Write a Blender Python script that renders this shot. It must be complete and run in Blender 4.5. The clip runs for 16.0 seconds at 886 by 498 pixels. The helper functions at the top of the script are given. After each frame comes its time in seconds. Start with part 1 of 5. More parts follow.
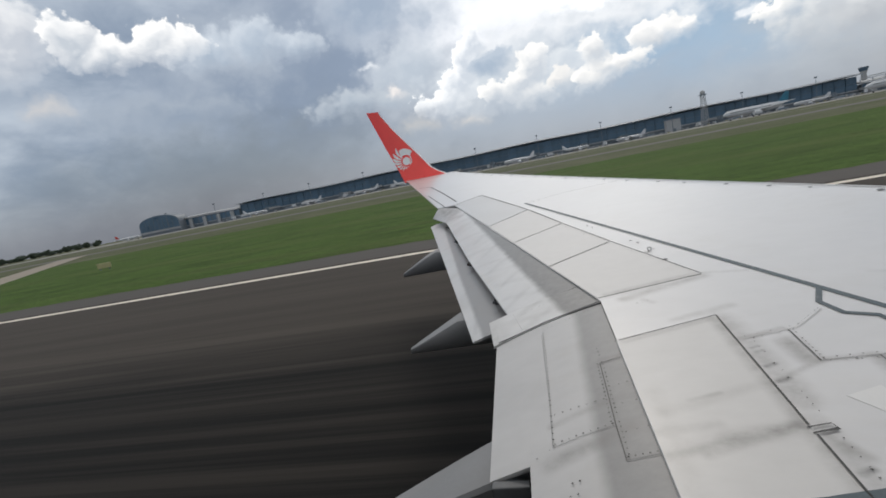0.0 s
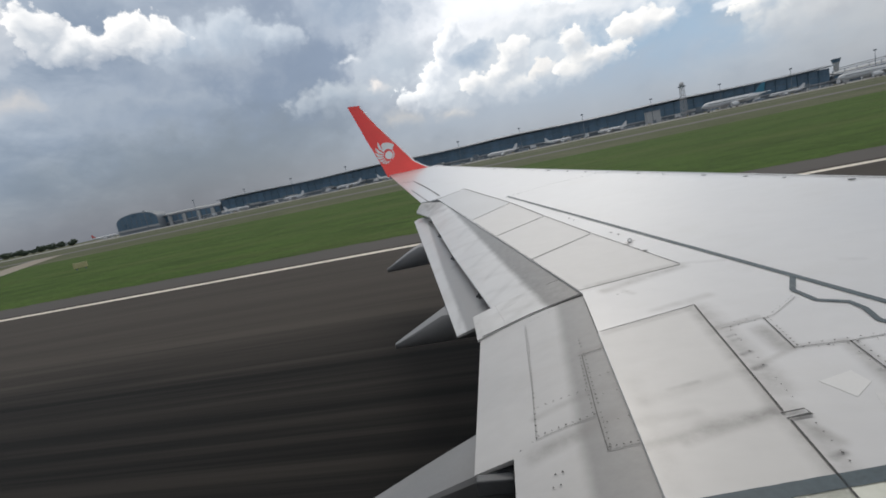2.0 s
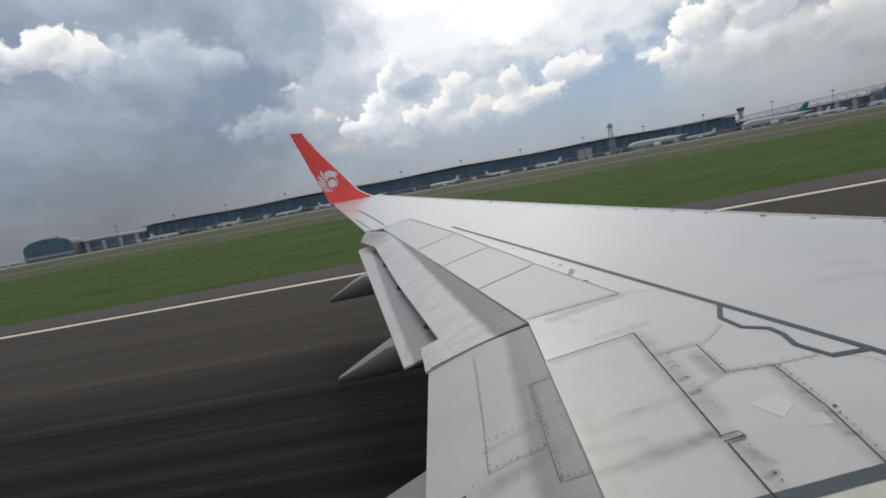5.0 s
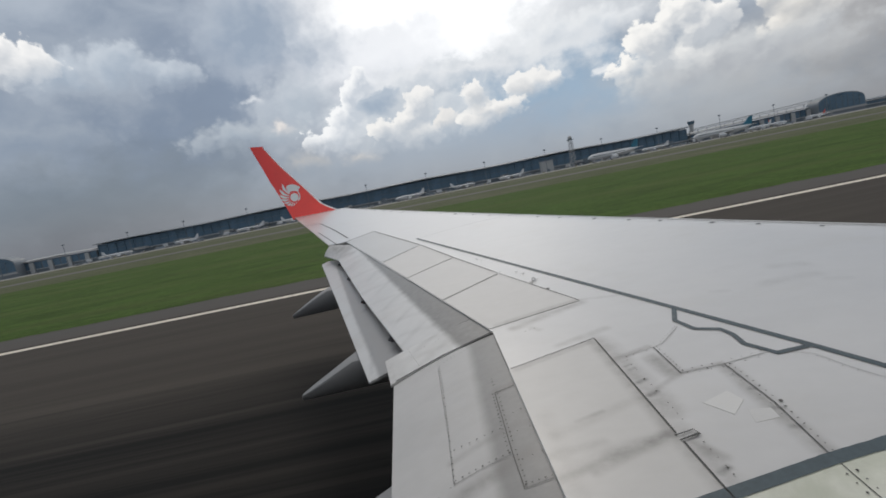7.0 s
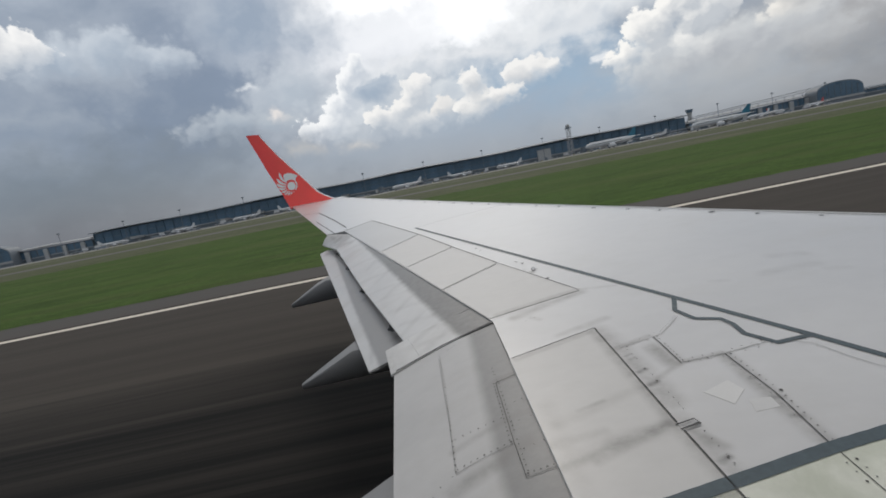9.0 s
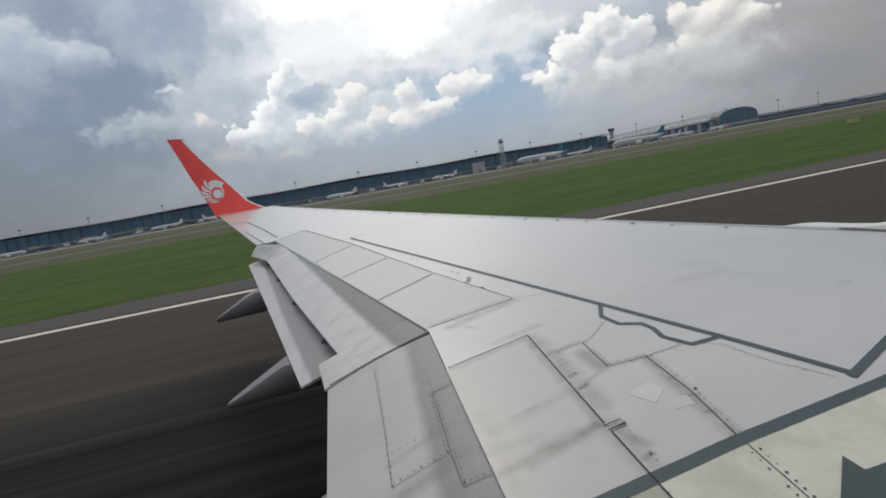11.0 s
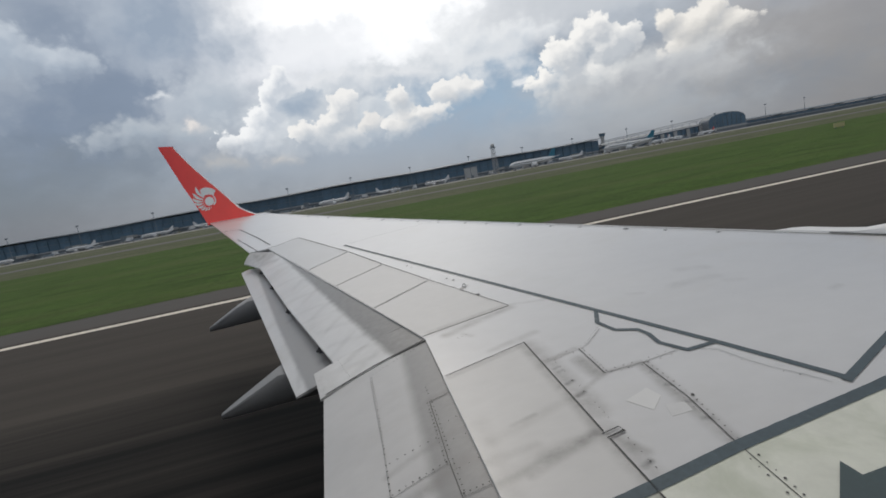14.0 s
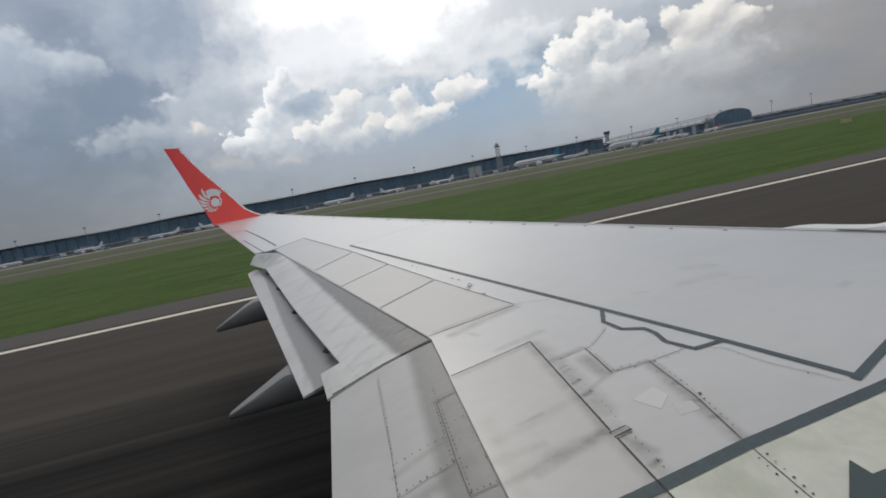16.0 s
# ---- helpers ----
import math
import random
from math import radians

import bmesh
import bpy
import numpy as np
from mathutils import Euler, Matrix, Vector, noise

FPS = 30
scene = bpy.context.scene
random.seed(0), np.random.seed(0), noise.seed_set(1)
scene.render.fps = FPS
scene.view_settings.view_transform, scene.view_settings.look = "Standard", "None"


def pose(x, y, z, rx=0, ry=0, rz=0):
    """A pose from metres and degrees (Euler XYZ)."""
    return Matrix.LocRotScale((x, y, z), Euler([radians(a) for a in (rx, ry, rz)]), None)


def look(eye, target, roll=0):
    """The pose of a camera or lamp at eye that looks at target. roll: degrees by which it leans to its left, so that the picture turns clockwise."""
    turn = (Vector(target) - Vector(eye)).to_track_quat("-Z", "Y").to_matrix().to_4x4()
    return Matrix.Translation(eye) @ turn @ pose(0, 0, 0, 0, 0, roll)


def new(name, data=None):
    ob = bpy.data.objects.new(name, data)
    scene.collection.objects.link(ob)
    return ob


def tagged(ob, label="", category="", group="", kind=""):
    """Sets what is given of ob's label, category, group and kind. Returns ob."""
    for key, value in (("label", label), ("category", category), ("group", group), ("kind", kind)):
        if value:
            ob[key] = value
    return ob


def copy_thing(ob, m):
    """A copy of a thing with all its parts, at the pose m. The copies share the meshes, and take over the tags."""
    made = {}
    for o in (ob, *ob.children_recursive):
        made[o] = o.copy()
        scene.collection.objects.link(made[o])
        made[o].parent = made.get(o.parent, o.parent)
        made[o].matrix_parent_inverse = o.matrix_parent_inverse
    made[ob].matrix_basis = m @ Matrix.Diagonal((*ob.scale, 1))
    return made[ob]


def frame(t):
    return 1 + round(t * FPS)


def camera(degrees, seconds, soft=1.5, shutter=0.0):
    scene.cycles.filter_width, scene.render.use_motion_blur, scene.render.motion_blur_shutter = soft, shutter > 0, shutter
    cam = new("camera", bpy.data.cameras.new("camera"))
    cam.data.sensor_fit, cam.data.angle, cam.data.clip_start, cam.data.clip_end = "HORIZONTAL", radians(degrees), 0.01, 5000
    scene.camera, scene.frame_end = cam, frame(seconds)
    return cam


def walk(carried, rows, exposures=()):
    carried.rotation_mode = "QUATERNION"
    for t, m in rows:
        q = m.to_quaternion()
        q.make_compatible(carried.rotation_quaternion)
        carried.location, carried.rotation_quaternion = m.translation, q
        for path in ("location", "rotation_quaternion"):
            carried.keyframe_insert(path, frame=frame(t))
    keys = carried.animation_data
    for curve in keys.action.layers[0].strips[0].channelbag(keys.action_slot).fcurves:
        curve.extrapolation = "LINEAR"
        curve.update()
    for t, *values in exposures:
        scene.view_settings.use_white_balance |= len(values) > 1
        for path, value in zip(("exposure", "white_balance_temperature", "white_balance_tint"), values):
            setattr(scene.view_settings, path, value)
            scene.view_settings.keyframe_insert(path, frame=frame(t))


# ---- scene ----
cam = camera(86.8, 16.0, soft=1.75)


def aim(x, y, z, yaw, pitch, lean):
    """Camera pose: yaw to the left of +y, pitch up, lean to the right, degrees."""
    return pose(x, y, z, 0, 0, yaw) @ pose(0, 0, 0, 90 + pitch) @ pose(0, 0, 0, 0, 0, -lean)


# seconds, place in metres, yaw, pitch, lean
PATH = [
    (0, 0.020, 1.469, 3.788, 12.17, -8.78, 11.40),
    (0.5, 0.036, 1.465, 3.795, 12.45, -8.78, 11.98),
    (1, 0.028, 1.468, 3.785, 12.38, -9.01, 11.82),
    (1.5, 0.029, 1.481, 3.788, 11.68, -9.50, 11.93),
    (2, 0.038, 1.481, 3.792, 10.47, -9.92, 12.01),
    (2.5, 0.031, 1.487, 3.792, 9.00, -10.30, 11.82),
    (3, 0.026, 1.491, 3.790, 7.81, -9.53, 11.82),
    (3.5, 0.007, 1.493, 3.803, 6.58, -9.08, 11.41),
    (4, -0.019, 1.496, 3.818, 5.20, -8.52, 10.89),
    (6.5, 0.013, 1.486, 3.783, -0.66, -7.26, 11.13),
    (7, 0.017, 1.487, 3.788, -1.56, -7.06, 11.22),
    (7.5, 0.003, 1.483, 3.813, -1.43, -7.11, 11.05),
    (8, 0.012, 1.495, 3.810, -1.03, -7.50, 11.37),
    (8.5, 0.008, 1.502, 3.798, -0.94, -7.68, 11.55),
    (9, -0.004, 1.503, 3.798, -1.62, -8.46, 11.23),
    (9.5, 0.013, 1.512, 3.789, -3.28, -9.11, 11.15),
    (10, 0.015, 1.512, 3.781, -5.97, -9.73, 10.93),
    (12.5, -0.041, 1.516, 3.805, -11.22, -6.16, 9.81),
    (13, -0.036, 1.518, 3.800, -11.14, -6.38, 9.97),
    (13.5, -0.034, 1.520, 3.800, -10.87, -7.04, 10.12),
    (14, -0.020, 1.523, 3.810, -10.59, -8.14, 10.48),
    (14.5, -0.019, 1.523, 3.807, -10.34, -8.70, 10.54),
    (15, -0.030, 1.521, 3.812, -10.19, -8.83, 10.40),
    (15.5, -0.025, 1.522, 3.817, -10.02, -8.69, 10.43),
    (16, -0.026, 1.518, 3.815, -10.00, -8.09, 10.90),
]
walk(cam, [(r[0], aim(*r[1:])) for r in PATH], [(0, 0.2), (2.5, 0.19), (3.5, 0.15), (4, 0.06), (6.5, 0.07), (7.0, -0.02), (7.5, 0.03), (8.5, -0.03), (9.5, 0.02), (10.2, 0.04), (12.5, -0.06), (13.5, -0.08), (15, 0.02), (16, -0.02)])

# ---------------------------------------------------------------- sky and sun
SUN_AZ, SUN_EL = 4.0, 48.0


class Nodes:
    """Short hand for building node trees."""

    def __init__(self, tree):
        self.tree = tree

    def make(self, kind):
        return self.tree.nodes.new(kind)

    def feed(self, socket, value):
        if isinstance(value, bpy.types.NodeSocket):
            self.tree.links.new(value, socket)
        elif value is not None:
            socket.default_value = value

    def math(self, op, a, b=None, c=None, clamp=False):
        node = self.make("ShaderNodeMath")
        node.operation, node.use_clamp = op, clamp
        for i, v in enumerate((a, b, c)):
            self.feed(node.inputs[i], v)
        return node.outputs[0]

    def vec(self, op, a, b=None):
        node = self.make("ShaderNodeVectorMath")
        node.operation = op
        self.feed(node.inputs[0], a)
        self.feed(node.inputs[1], b)
        return node.outputs["Value" if op in ("LENGTH", "DOT_PRODUCT") else "Vector"]

    def join(self, x, y, z=0.0):
        node = self.make("ShaderNodeCombineXYZ")
        for i, v in enumerate((x, y, z)):
            self.feed(node.inputs[i], v)
        return node.outputs[0]

    def split(self, v):
        node = self.make("ShaderNodeSeparateXYZ")
        self.feed(node.inputs[0], v)
        return node.outputs

    def noise(self, v, scale, detail=4.0, rough=0.5, warp=0.0, out="Fac"):
        node = self.make("ShaderNodeTexNoise")
        self.feed(node.inputs["Vector"], v)
        node.inputs["Scale"].default_value = scale
        node.inputs["Detail"].default_value = detail
        node.inputs["Roughness"].default_value = rough
        node.inputs["Distortion"].default_value = warp
        return node.outputs[out]

    def span(self, v, a, b, c=0.0, d=1.0, smooth=False):
        node = self.make("ShaderNodeMapRange")
        if smooth:
            node.interpolation_type = "SMOOTHSTEP"
        self.feed(node.inputs[0], v)
        for i, w in enumerate((a, b, c, d)):
            self.feed(node.inputs[i + 1], w)
        return node.outputs[0]

    def mix(self, fac, a, b, mode="MIX"):
        node = self.make("ShaderNodeMix")
        node.data_type, node.blend_type = "RGBA", mode
        self.feed(node.inputs[0], fac)
        self.feed(node.inputs[6], (*a, 1.0) if isinstance(a, tuple) else a)
        self.feed(node.inputs[7], (*b, 1.0) if isinstance(b, tuple) else b)
        return node.outputs[2]


world = bpy.data.worlds.new("world")
scene.world = world
world.use_nodes = True
world.node_tree.nodes.clear()
n = Nodes(world.node_tree)
sky = n.make("ShaderNodeTexSky")
sky.sky_type, sky.sun_disc = "NISHITA", False
sky.sun_elevation, sky.sun_rotation = radians(SUN_EL), radians(SUN_AZ)
sky.air_density, sky.dust_density, sky.ozone_density = 1.3, 2.5, 1.5
way = n.vec("NORMALIZE", n.make("ShaderNodeTexCoord").outputs["Generated"])
wx, wy, wz = n.split(way)
azim = n.math("MULTIPLY", n.math("ARCTAN2", wx, wy), 57.2958)
elev = n.math("MULTIPLY", n.math("ARCSINE", wz), 57.2958)
# cloud decks, wider than tall
deck = n.vec("MULTIPLY", way, (1.0, 1.0, 1.9))
big = n.noise(deck, 3.2, 5.0, 0.5, 0.3)
fine = n.noise(deck, 9.0, 6.0, 0.55, 0.4)
# sky coordinates in degrees, stirred a little; lobes of cauliflower at two sizes and their lit sides
swirl = n.noise(n.vec("MULTIPLY", way, (1.0, 1.0, 1.35)), 13.0, 6.0, 0.55, 0.0, "Color")
puff = n.noise(n.vec("MULTIPLY", way, (1.0, 1.0, 1.35)), 40.0, 5.0, 0.6, 0.0, "Color")
stir = n.vec("SUBTRACT", swirl, (0.5, 0.5, 0.5))
plain = n.join(azim, elev)
spot = n.vec("ADD", plain, n.vec("ADD", n.vec("MULTIPLY", stir, (2.6, 2.2, 0.0)),
                                 n.vec("MULTIPLY", n.vec("SUBTRACT", puff, (0.5, 0.5, 0.5)), (0.8, 0.8, 0.0))))
slow = n.vec("ADD", plain, n.vec("MULTIPLY", stir, (15.0, 9.0, 0.0)))


def lobes(where, scale):
    node = n.make("ShaderNodeTexVoronoi")
    node.voronoi_dimensions, node.feature = "2D", "SMOOTH_F1"
    n.feed(node.inputs["Vector"], where)
    node.inputs["Scale"].default_value = scale
    node.inputs["Smoothness"].default_value = 0.35
    return node.outputs["Distance"]


coarse, small_lobes = lobes(spot, 0.42), lobes(spot, 1.15)
above = n.vec("ADD", spot, (-0.35, 0.6, 0.0))
lit_side = n.math("ADD", n.math("MULTIPLY", n.math("SUBTRACT", lobes(above, 0.42), coarse), 1.0),
                  n.math("MULTIPLY", n.math("SUBTRACT", lobes(n.vec("ADD", spot, (-0.15, 0.25, 0.0)), 1.15), small_lobes), 0.28))
SLATE = (0.38, 0.43, 0.50)


def blob(where, az0, el0, ra, re, hard):
    """1 inside an oval of the sky, 0 outside."""
    local = n.vec("MULTIPLY", n.vec("SUBTRACT", where, (az0, el0, 0.0)), (1.0 / ra, 1.0 / re, 0.0))
    return n.span(n.vec("LENGTH", local), 1.0 + hard, 1.0 - hard, 0.0, 1.0, True)


# a thick grey deck
light = n.math("ADD", n.math("MULTIPLY", big, 0.55), n.math("MULTIPLY", fine, 0.45))
tone = n.mix(n.span(light, 0.34, 0.66, 0.0, 1.0, True), (0.205, 0.262, 0.35), (0.46, 0.515, 0.588))
high = n.mix(n.span(light, 0.34, 0.66, 0.0, 1.0, True), (0.50, 0.505, 0.51), (0.72, 0.715, 0.705))
tone = n.mix(n.span(elev, 22.0, 38.0, 0.0, 1.0, True), tone, high)
# wide soft masses: azimuth, elevation, half width, half height, softness, colour, strength


def mass(tone, az0, el0, ra, re, hard, colour, strength):
    inside = blob(slow, az0, el0, ra, re, hard)
    return n.mix(n.math("MULTIPLY", inside, strength), tone, colour)


tone = mass(tone, -24, 12, 17, 8.5, 0.75, (0.19, 0.243, 0.335), 0.85)
tone = mass(tone, -16, 17, 8, 5.5, 0.7, (0.225, 0.285, 0.385), 0.7)
tone = mass(tone, -31, 17, 6, 3.0, 0.8, (0.38, 0.43, 0.50), 0.75)
tone = mass(tone, -10, 9, 6, 4.0, 0.8, (0.42, 0.46, 0.53), 0.8)
tone = mass(tone, 17, 8.0, 12.0, 4.6, 0.6, (0.29, 0.415, 0.56), 0.85)
tone = mass(tone, 7, 20.3, 20, 6.6, 0.55, (1.16, 1.16, 1.16), 0.85)
tone = mass(tone, 10, 20.5, 11, 4.5, 0.9, (1.35, 1.35, 1.35), 0.85)
tone = mass(tone, 22, 18, 6, 1.6, 0.9, (0.72, 0.75, 0.79), 0.7)
tone = mass(tone, -1, 18.5, 5, 1.2, 0.9, (0.76, 0.79, 0.83), 0.6)
tone = mass(tone, -1, 16, 10, 3.4, 0.7, (0.86, 0.88, 0.92), 0.8)
tone = mass(tone, 19, 13.5, 7, 2.4, 0.7, (0.86, 0.88, 0.90), 0.8)
tone = mass(tone, 30, 16, 12, 3.2, 0.8, (0.62, 0.645, 0.68), 0.8)
tone = mass(tone, 33, 6.5, 8, 3.2, 0.7, (0.45, 0.475, 0.51), 0.75)
tone = mass(tone, 44, 9, 8, 4.0, 0.8, (0.48, 0.48, 0.49), 0.75)
tone = mass(tone, 54, 7, 9, 5.0, 0.8, (0.30, 0.285, 0.285), 0.8)
tone = mass(tone, -32, 4.5, 18, 4.5, 0.8, (0.165, 0.20, 0.245), 0.85)
tone = mass(tone, 2, 4.6, 20, 2.8, 0.8, (0.34, 0.405, 0.50), 0.8)
tone = mass(tone, 8, 13.3, 4.5, 1.0, 0.8, (0.62, 0.66, 0.70), 0.8)


# cumulus: oval lobes joined into one cloud, crisp and lit along the top, fading out below
billow = n.math("ADD", n.math("MULTIPLY", n.math("SUBTRACT", coarse, 0.42), 1.2), n.math("MULTIPLY", n.math("SUBTRACT", small_lobes, 0.42), 0.7))
wisps = n.noise(n.vec("MULTIPLY", way, (1.0, 1.0, 1.3)), 95.0, 5.0, 0.65)
billow = n.math("ADD", billow, n.math("MULTIPLY", n.math("SUBTRACT", wisps, 0.5), 0.9))
grain_cloud = n.math("ADD", n.math("MULTIPLY", n.math("SUBTRACT", fine, 0.5), 1.1), n.math("MULTIPLY", n.math("SUBTRACT", wisps, 0.5), 0.35))
sunward = n.vec("ADD", spot, (-0.45, 0.95, 0.0))


def depth_in(where, ovals, bumps):
    """Degrees outside (+) or inside (-) the joined ovals."""
    far = None
    for az0, el0, ra, re in ovals:
        local = n.vec("MULTIPLY", n.vec("SUBTRACT", where, (az0, el0, 0.0)), (1.0 / ra, 1.0 / re, 0.0))
        d = n.math("MULTIPLY", n.math("SUBTRACT", n.vec("LENGTH", local), 1.0), min(ra, re))
        far = d if far is None else n.math("SMOOTH_MIN", far, d, 0.7)
    return n.math("ADD", far, n.math("MULTIPLY", billow, bumps))


def cumulus(tone, ovals, hard, lit, dim, base, fade, deep=1.6, bumps=1.0):
    """ovals: azimuth, elevation, half width, half height; hard: softness of the edge and deep: depth of the lit side, in degrees."""
    far, shade = depth_in(spot, ovals, bumps), depth_in(sunward, ovals, bumps)
    soft = n.span(shade, 0.5, -0.7, hard, hard + 1.1, True)
    inside = n.math("MULTIPLY", n.span(n.math("DIVIDE", far, soft), 1.0, -1.0, 0.0, 1.0, True), n.span(n.split(spot)[1], base, base + fade, 0.0, 1.0, True))
    body = n.math("ADD", n.span(shade, 0.5, -0.75 * deep, 0.0, 0.95), grain_cloud)
    body = n.math("SUBTRACT", body, n.math("MULTIPLY", lit_side, 0.9), clamp=True)
    return n.mix(inside, tone, n.mix(body, lit, dim))


LIT, DIM = (0.91, 0.90, 0.885), (0.53, 0.575, 0.635)
WARM, WARM_DIM = (0.84, 0.825, 0.81), (0.56, 0.585, 0.62)
# slate deck reaching into the white gap, and veils over it
tone = cumulus(tone, [(-15.0, 20.5, 5.5, 4.5), (-9.3, 17.8, 3.3, 1.9)], 2.2, (0.43, 0.49, 0.57), (0.30, 0.37, 0.47), 10.0, 6.0, 3.0)
tone = cumulus(tone, [(-33.0, 17.2, 3.2, 1.7), (-28.4, 17.8, 3.6, 1.9), (-24.3, 17.3, 2.4, 1.5)], 0.8, (0.57, 0.625, 0.69), (0.37, 0.44, 0.53), 13.0, 4.5, 2.4)
tone = cumulus(tone, [(-37.5, 11.5, 6.0, 1.6)], 1.6, (0.34, 0.39, 0.46), (0.25, 0.305, 0.39), 8.0, 4.0)
tone = cumulus(tone, [(-12.0, 12.6, 4.2, 2.4), (-8.0, 10.5, 3.0, 2.2)], 1.6, (0.56, 0.61, 0.67), (0.44, 0.50, 0.575), 6.0, 5.0, 2.2)
tone = cumulus(tone, [(-19.0, 10.2, 4.0, 1.1), (-14.6, 9.8, 2.5, 1.2)], 0.8, (0.46, 0.51, 0.57), (0.37, 0.43, 0.505), 6.5, 3.5, 1.4)
tone = cumulus(tone, [(-16.3, 13.5, 0.9, 0.4)], 0.3, (0.74, 0.77, 0.81), SLATE, 12.6, 0.8, 0.8, 0.4)
tone = cumulus(tone, [(-13.9, 10.7, 0.8, 0.9)], 0.4, (0.78, 0.745, 0.73), SLATE, 9.2, 1.4, 0.9, 0.5)
tone = cumulus(tone, [(-12.0, 6.0, 1.8, 1.0)], 1.0, (0.47, 0.475, 0.49), SLATE, 4.4, 2.0, 1.0, 0.6)
tone = cumulus(tone, [(-6.0, 5.3, 1.6, 0.7)], 0.9, (0.57, 0.56, 0.56), SLATE, 4.2, 1.5, 0.8, 0.5)
# the middle bank below the white gap
tone = cumulus(tone, [(2.0, 13.0, 5.0, 1.2), (9.0, 12.8, 3.4, 1.0)], 0.9, (0.80, 0.82, 0.85), (0.58, 0.63, 0.69), 10.2, 2.2, 1.2)
tone = cumulus(tone, [(-2.0, 9.4, 7.0, 3.0), (6.0, 9.0, 5.5, 2.2)], 1.5, (0.72, 0.755, 0.79), (0.52, 0.575, 0.645), 3.6, 4.5, 2.4)
tone = cumulus(tone, [(-4.3, 13.8, 1.5, 1.7), (-5.4, 11.8, 1.7, 2.2), (-6.9, 9.8, 2.3, 1.8), (-9.3, 8.6, 2.6, 1.4)], 0.16, (0.95, 0.96, 0.97), (0.56, 0.61, 0.68), 5.4, 4.2, 1.1)
tone = cumulus(tone, [(-2.9, 10.9, 1.9, 1.2), (-1.2, 11.9, 1.2, 0.8)], 0.4, (0.44, 0.51, 0.60), (0.29, 0.375, 0.49), 9.0, 1.2, 0.9, 0.6)
tone = cumulus(tone, [(2.0, 10.5, 1.8, 1.7), (0.2, 8.9, 2.4, 1.3), (-2.6, 8.2, 1.7, 1.2), (1.4, 7.5, 2.4, 1.3)], 0.17, LIT, DIM, 4.9, 3.0, 1.3)
tone = cumulus(tone, [(5.0, 8.4, 1.5, 1.1)], 0.16, WARM, WARM_DIM, 6.4, 1.8, 1.1, 0.8)
tone = cumulus(tone, [(8.4, 10.4, 1.3, 1.0), (11.0, 8.3, 3.0, 1.1), (8.2, 7.2, 2.0, 0.9)], 0.15, LIT, WARM_DIM, 5.3, 2.4, 1.3, 0.8)
tone = cumulus(tone, [(14.7, 10.2, 2.0, 1.3), (17.2, 10.3, 1.6, 0.8)], 0.16, LIT, WARM_DIM, 7.9, 1.8, 1.3, 0.7)
tone = cumulus(tone, [(23.2, 9.5, 0.8, 0.5)], 0.25, (0.76, 0.79, 0.83), (0.55, 0.61, 0.68), 8.6, 0.9, 0.6, 0.4)
tone = cumulus(tone, [(19.0, 14.6, 4.2, 1.5), (24.5, 14.0, 2.6, 1.2)], 0.9, (0.84, 0.86, 0.88), (0.60, 0.65, 0.71), 11.5, 3.0, 1.8)
# the tall bank over the far end
tone = cumulus(tone, [(36.0, 7.5, 7.5, 2.0), (30.0, 6.5, 4.5, 1.6)], 1.2, (0.62, 0.64, 0.66), (0.43, 0.45, 0.49), 3.0, 4.5, 2.0)
tone = cumulus(tone, [(25.4, 9.0, 1.7, 1.4), (28.3, 10.9, 2.3, 2.1), (31.4, 12.8, 2.6, 2.0), (33.4, 11.0, 2.4, 2.2), (30.2, 8.5, 3.4, 1.8)], 0.17, (0.97, 0.955, 0.925), (0.55, 0.58, 0.62), 5.6, 4.0, 1.2)
tone = cumulus(tone, [(38.6, 12.0, 1.2, 0.8), (41.6, 11.1, 2.4, 1.4), (44.6, 9.9, 1.8, 0.9), (39.6, 9.3, 1.9, 1.0)], 0.22, (0.93, 0.895, 0.84), (0.57, 0.565, 0.555), 7.4, 3.0, 1.1, 0.8)
# the bright heads behind the tail end
tone = cumulus(tone, [(-50.0, 19.0, 3.2, 4.0)], 0.8, (0.88, 0.88, 0.88), (0.52, 0.55, 0.60), 12.5, 6.0, 2.5)
tone = cumulus(tone, [(-45.2, 19.0, 1.9, 2.0), (-42.4, 17.6, 2.8, 1.5), (-38.2, 18.5, 2.2, 1.7), (-35.4, 18.4, 2.1, 1.4)], 0.2, (0.97, 0.96, 0.945), (0.52, 0.56, 0.61), 13.2, 4.6, 1.7)
tone = cumulus(tone, [(-48.0, 12.6, 1.6, 1.4)], 1.1, (0.55, 0.545, 0.55), SLATE, 10.5, 2.5, 1.0, 0.7)
# haze thickens towards the horizon, warmer low down
# the unseen sky behind is brightened a little to light the winglet
behind = n.span(n.math("ABSOLUTE", azim), 80.0, 125.0, 1.0, 1.1, True)
tone = n.mix(1.0, tone, n.join(behind, behind, behind), "MULTIPLY")
haze = n.mix(n.span(azim, -36.0, -4.0), (0.165, 0.175, 0.200), (0.335, 0.372, 0.422))
haze = n.mix(n.span(azim, 26.0, 52.0), haze, (0.275, 0.272, 0.275))
tone = n.mix(n.span(elev, 7.0, -0.5, 0.0, 0.88, True), tone, haze)
veil = n.mix(0.06, tone, n.mix(1.0, sky.outputs[0], (0.1, 0.1, 0.1), "MULTIPLY"))
back = n.make("ShaderNodeBackground")
n.feed(back.inputs[0], veil)
back.inputs[1].default_value = 1.0
n.feed(n.make("ShaderNodeOutputWorld").inputs[0], back.outputs[0])

